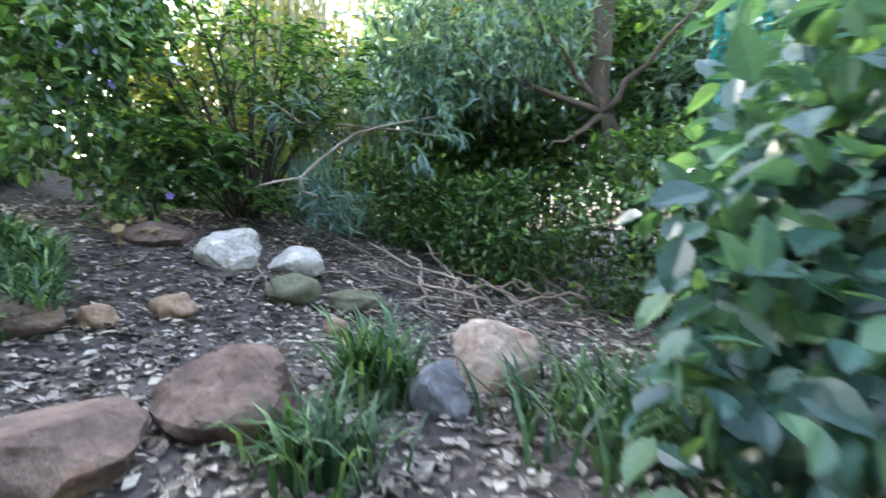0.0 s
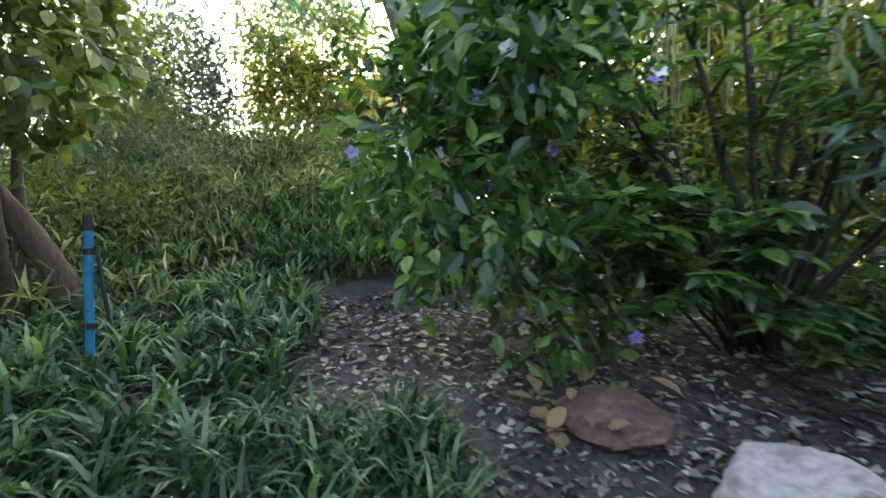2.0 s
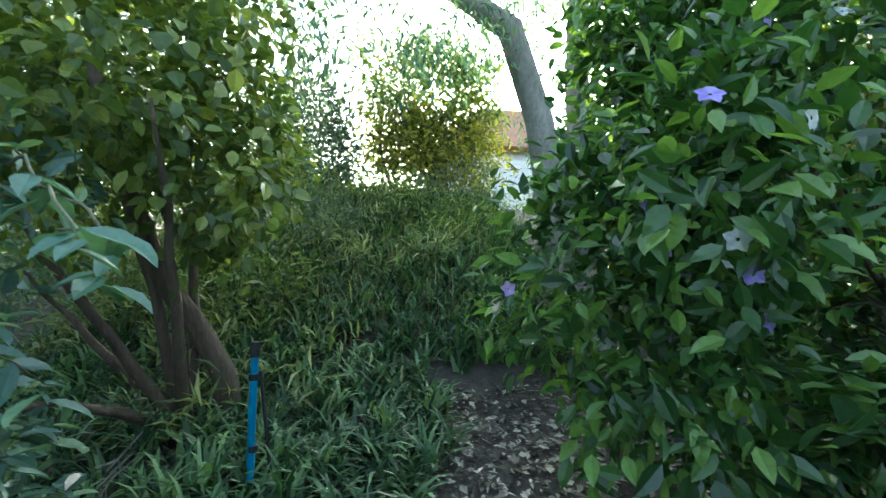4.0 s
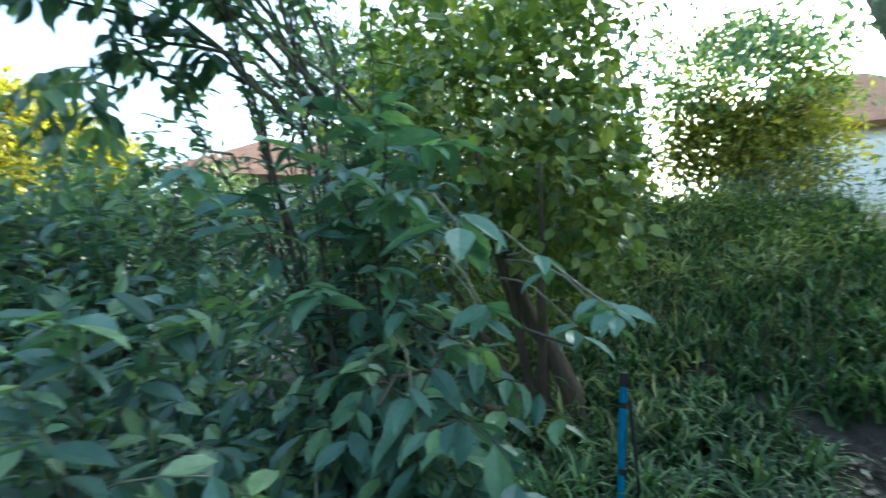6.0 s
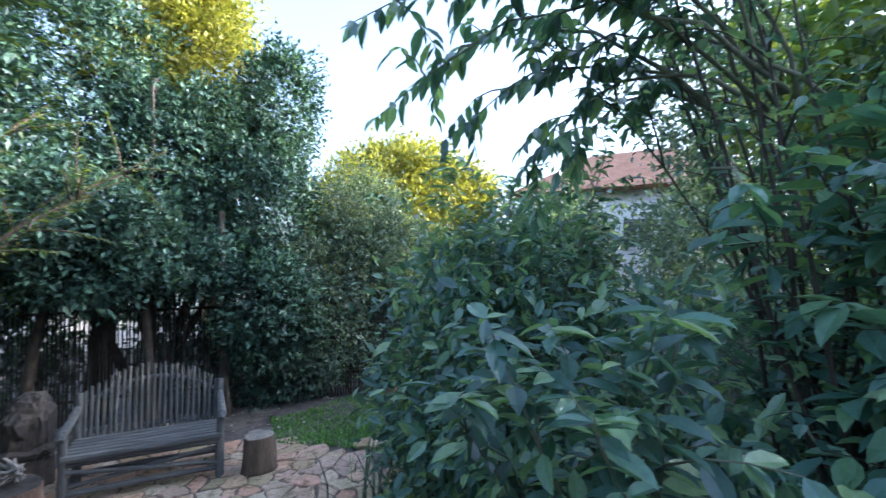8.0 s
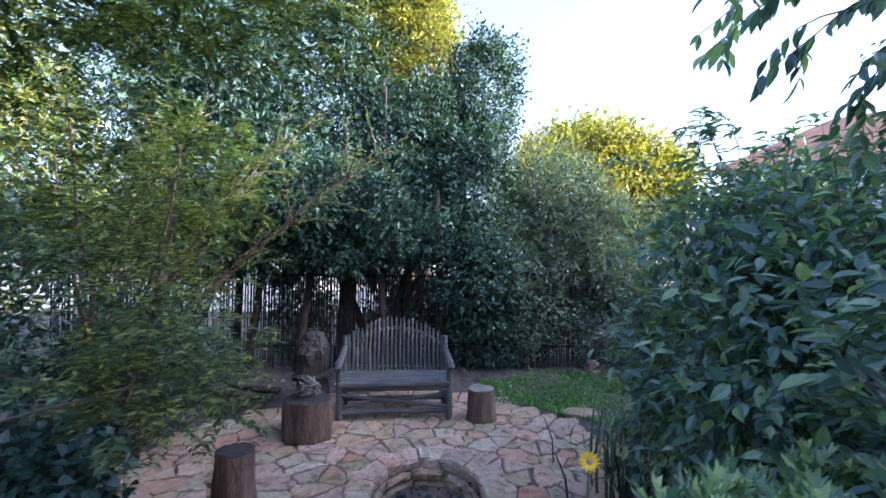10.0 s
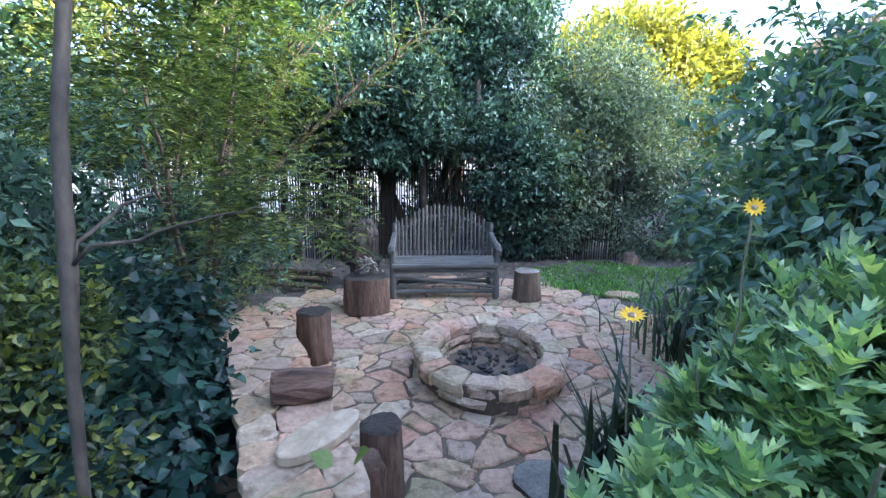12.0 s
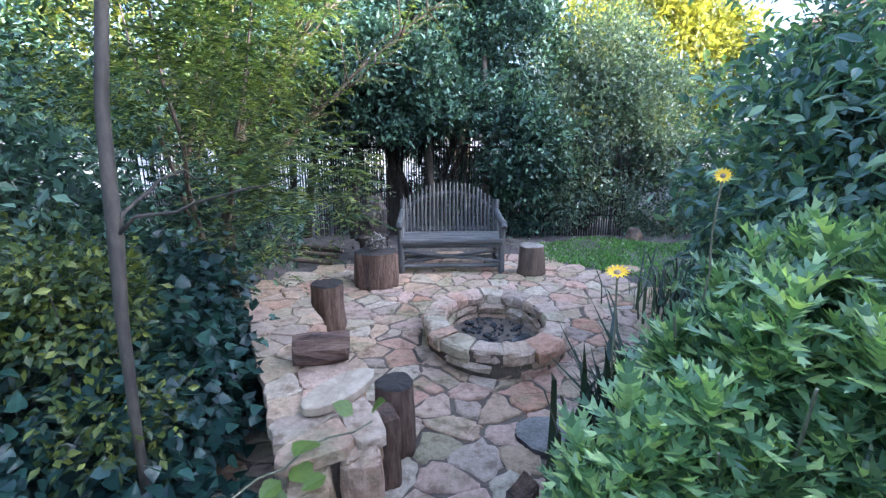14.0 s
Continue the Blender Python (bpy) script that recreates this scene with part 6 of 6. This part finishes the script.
# ---- east: trees, house, far things ----
plant("pale_trunk_tree", "large tree with smooth pale grey trunks", "tree", (7.05, -1.6, 5.0),
      ([(7.2, -2.7, 1.2), (7.2, -2.6, 2.6), (7.14, -2.37, 3.64), (7.1, -1.95, 4.8), (7.0, -1.2, 5.15), (6.9, -0.3, 5.3)], [0.24, 0.21, 0.19, 0.17, 0.13, 0.09]),
      [(6.6, 0.9, 5.3), (6.6, -1.8, 6.9), (6.0, 0.2, 6.0)], 0.07, BARK_PALE,
      [crown_mesh("crown", [(6.3, 0.3, 5.6, 1.5, 1.5, 0.5, 330), (6.9, -2.4, 5.7, 1.4, 1.2, 0.8, 330), (8.0, -3.6, 4.2, 1.4, 1.0, 1.6, 380), (6.3, 1.5, 5.1, 0.8, 0.6, 0.5, 140), (5.6, -0.5, 5.0, 0.9, 0.7, 0.3, 120), (6.5, 0.35, 4.2, 0.5, 0.5, 0.35, 80), (6.8, -1.1, 4.45, 0.6, 0.7, 0.28, 100)], 9, 0.2, 0.13, 0.26, LONG4, LEAF_BROAD, 0.8)], 0.2)
bm = bmesh.new()
tube(bm, [(7.5, -3.2, 1.2), (7.4, -3.1, 2.6), (7.3, -2.95, 4.2), (7.2, -2.9, 6.2)], [0.2, 0.18, 0.16, 0.12], 12, 0.04)
tagged(part("pale_tree_trunk", bm, BARK_PALE, smooth=True), "smooth pale grey tree trunk on the bank", "tree trunk")
# Lower crown: low sun is painted as yellow leaf colour.
plant("round_tree", "small round tree with low-sun yellow put into its leaf colour", "tree", (10.5, -0.7, 2.3),
      ([(10.6, -1.3, 2.2), (10.6, -1.3, 3.6)], [0.08, 0.06]), [(10.2, -0.2, 4.4), (11, -1.4, 4.6)], 0.05, BARK,
      [crown_mesh("crown", [(10.6, -1.3, 5.0, 1.1, 1.45, 1.25, 640)], 18, 0.16, 0.12, 0.42, OVAL4, LEAF_LIGHT, 0.3),
       crown_mesh("crown", [(10.4, -1.35, 3.9, 1.0, 1.45, 0.7, 320)], 14, 0.16, 0.14, 0.4, OVAL4, LEAF_SUN_YELLOW, 0.3)])
# Lobe (9.9, 1.8) is added and (8.7, 3.3) enlarged to block low sun.
plant("bushy_tree", "bushy reddish-green tree on the bank, with lobes added to block the sun", "tree", (9.0, 2.2, 2.2),
      ([(9.2, 2.0, 2.0), (9.2, 2.0, 3.2)], [0.08, 0.05]), [(8.9, 1.8, 4), (9.5, 2.6, 4.2)], 0.04, BARK,
      [crown_mesh("crown", [(9.4, 0.85, 3.5, 0.75, 0.65, 1.35, 560), (9.9, 1.8, 3.3, 0.9, 0.6, 1.5, 300), (6.6, 4.2, 4.4, 1.1, 1.1, 1.0, 260), (6.2, 2.9, 4.2, 0.7, 0.6, 0.6, 120), (8.7, 3.3, 3.9, 1.3, 1.3, 1.8, 420), (7.4, 4.6, 2.2, 1.4, 1.2, 1.6, 380), (9.6, 5.2, 4.2, 1.7, 1.4, 2.4, 460), (12.0, 3.2, 4.6, 1.6, 1.6, 2.2, 380)], 15, 0.15, 0.11, 0.42, OVAL4, LEAF_GREY, 0.2)])
SCRUB = [(5.9, 3.0, 0.35, 1.0, 0.8), (6.0, 0.9, 0.1, 0.7, 0.4), (6.6, 1.9, 0.3, 0.9, 0.8), (7.4, 0.7, 0.2, 0.8, 0.5), (8.4, -0.4, 0.15, 0.8, 0.5), (8.4, 1.2, 0.2, 0.8, 0.6), (9.2, -1.6, 0.2, 0.9, 0.6), (10.3, 0.2, 0.2, 0.9, 0.6), (11.4, -1.6, 0.25, 1.0, 0.6), (11.4, 2.0, 0.3, 1.1, 0.9), (10.8, -3.6, 0.2, 1.0, 0.9), (7.8, -1.4, 0.05, 0.7, 0.35)]
for x, y, up, r, h in SCRUB:
    plant("bank_scrub", "tangle of fine green scrub on the bank", "shrub", (x, y, 1.6), None, (), 0.02, TWIG,
          [crown_mesh("crown", [(x, y, float(ground_z(x, y)) + up, r, r, h, 240)], 13, 0.12, 0.075, 0.35, OVAL4, LEAF_LIGHT if (x * 10) % 3 < 2 else LEAF_GREY, 0.1)], group="bank scrub")


def house(at, size, ridge, turn, label, windows):
    """A plastered house: walls, a gabled tiled roof, framed windows."""
    ob = thing("house", at, label, "house", turn=turn)
    w, d, h = size
    bm = bmesh.new()
    block(bm, (w, d, h), (0, 0, h / 2))
    part("wall", bm, WALLPAINT, ob)
    bm = bmesh.new()
    o = 0.45
    v = [bm.verts.new(p) for p in ((-w / 2 - o, -d / 2 - o, h - 0.1), (w / 2 + o, -d / 2 - o, h - 0.1), (w / 2 + o, d / 2 + o, h - 0.1), (-w / 2 - o, d / 2 + o, h - 0.1), (-w / 2 + d * 0.4, 0, h + ridge), (w / 2 - d * 0.4, 0, h + ridge))]
    for f in ((0, 1, 5, 4), (2, 3, 4, 5), (1, 2, 5), (3, 0, 4), (3, 2, 1, 0)):
        bm.faces.new([v[i] for i in f])
    r = part("roof", bm, ROOF, ob, "terracotta tiled roof")
    for x, z in windows:
        bm = bmesh.new()
        block(bm, (1.1, 0.10, 1.2), (x, -d / 2 - 0.02, z))
        win = part("window", bm, WALLPAINT, ob)
        for sx in (-0.25, 0.25):
            bm = bmesh.new()
            block(bm, (0.44, 0.05, 1.02), (x + sx, -d / 2 - 0.06, z))
            part("pane", bm, GLASS_DARK, win)
    return ob


house((16.2, 14.2, -0.5), (8, 6, 5.5), 1.9, -52, "white plastered house with a terracotta roof beyond the hedge", [(-2.2, 3.7), (0.4, 3.7), (2.6, 3.7)])
house((24.0, -6.2, 2.0), (7, 6, 4.6), 2.6, -85, "pale house with an orange tiled roof lit by low sun", [(-2.0, 2.2), (1.0, 2.2)])
# Pale wall added as a bright backing for the gaps between fence poles.
bm = bmesh.new()
block(bm, (13, 0.25, 1.75), (-5.6, 14.0, 0.875))
tagged(part("boundary_wall", bm, WALLPAINT), "pale plastered wall added behind the pole fence to brighten its gaps", "wall", kind="structure")
plant("background_trees", "distant mixed trees closing the view", "trees", (14, 6, 0), None, (), 0.1, BARK,
      [crown_mesh("crown", [(13, 8.0, 2.0, 2.2, 2.0, 2.4, 420), (16, 3.0, 2.5, 1.8, 2.2, 2.6, 380), (15, -8, 3.5, 2.5, 2.5, 3.2, 480), (9.5, 11, 1.8, 2.0, 1.6, 2.4, 420)], 16, 0.28, 0.26, 0.45, OVAL4, LEAF_GREY, 0.2)])
plant("background_trees", "dark trees standing behind the path", "trees", (-5, -3, 0), None, [(-5, -2.8, 3), (-5, 0.5, 3)], 0.1, BARK,
      [crown_mesh("crown", [(-5, -2.5, 2.0, 1.6, 2.0, 2.4, 420), (-5.4, 1.2, 2.2, 1.6, 2.0, 2.6, 420), (-6.2, 5.0, 2.6, 1.6, 2.0, 3.0, 420), (-3.4, -5.6, 2.2, 1.6, 1.4, 2.4, 360)], 16, 0.22, 0.2, 0.45, OVAL4, LEAF_BROAD, 0.2)])
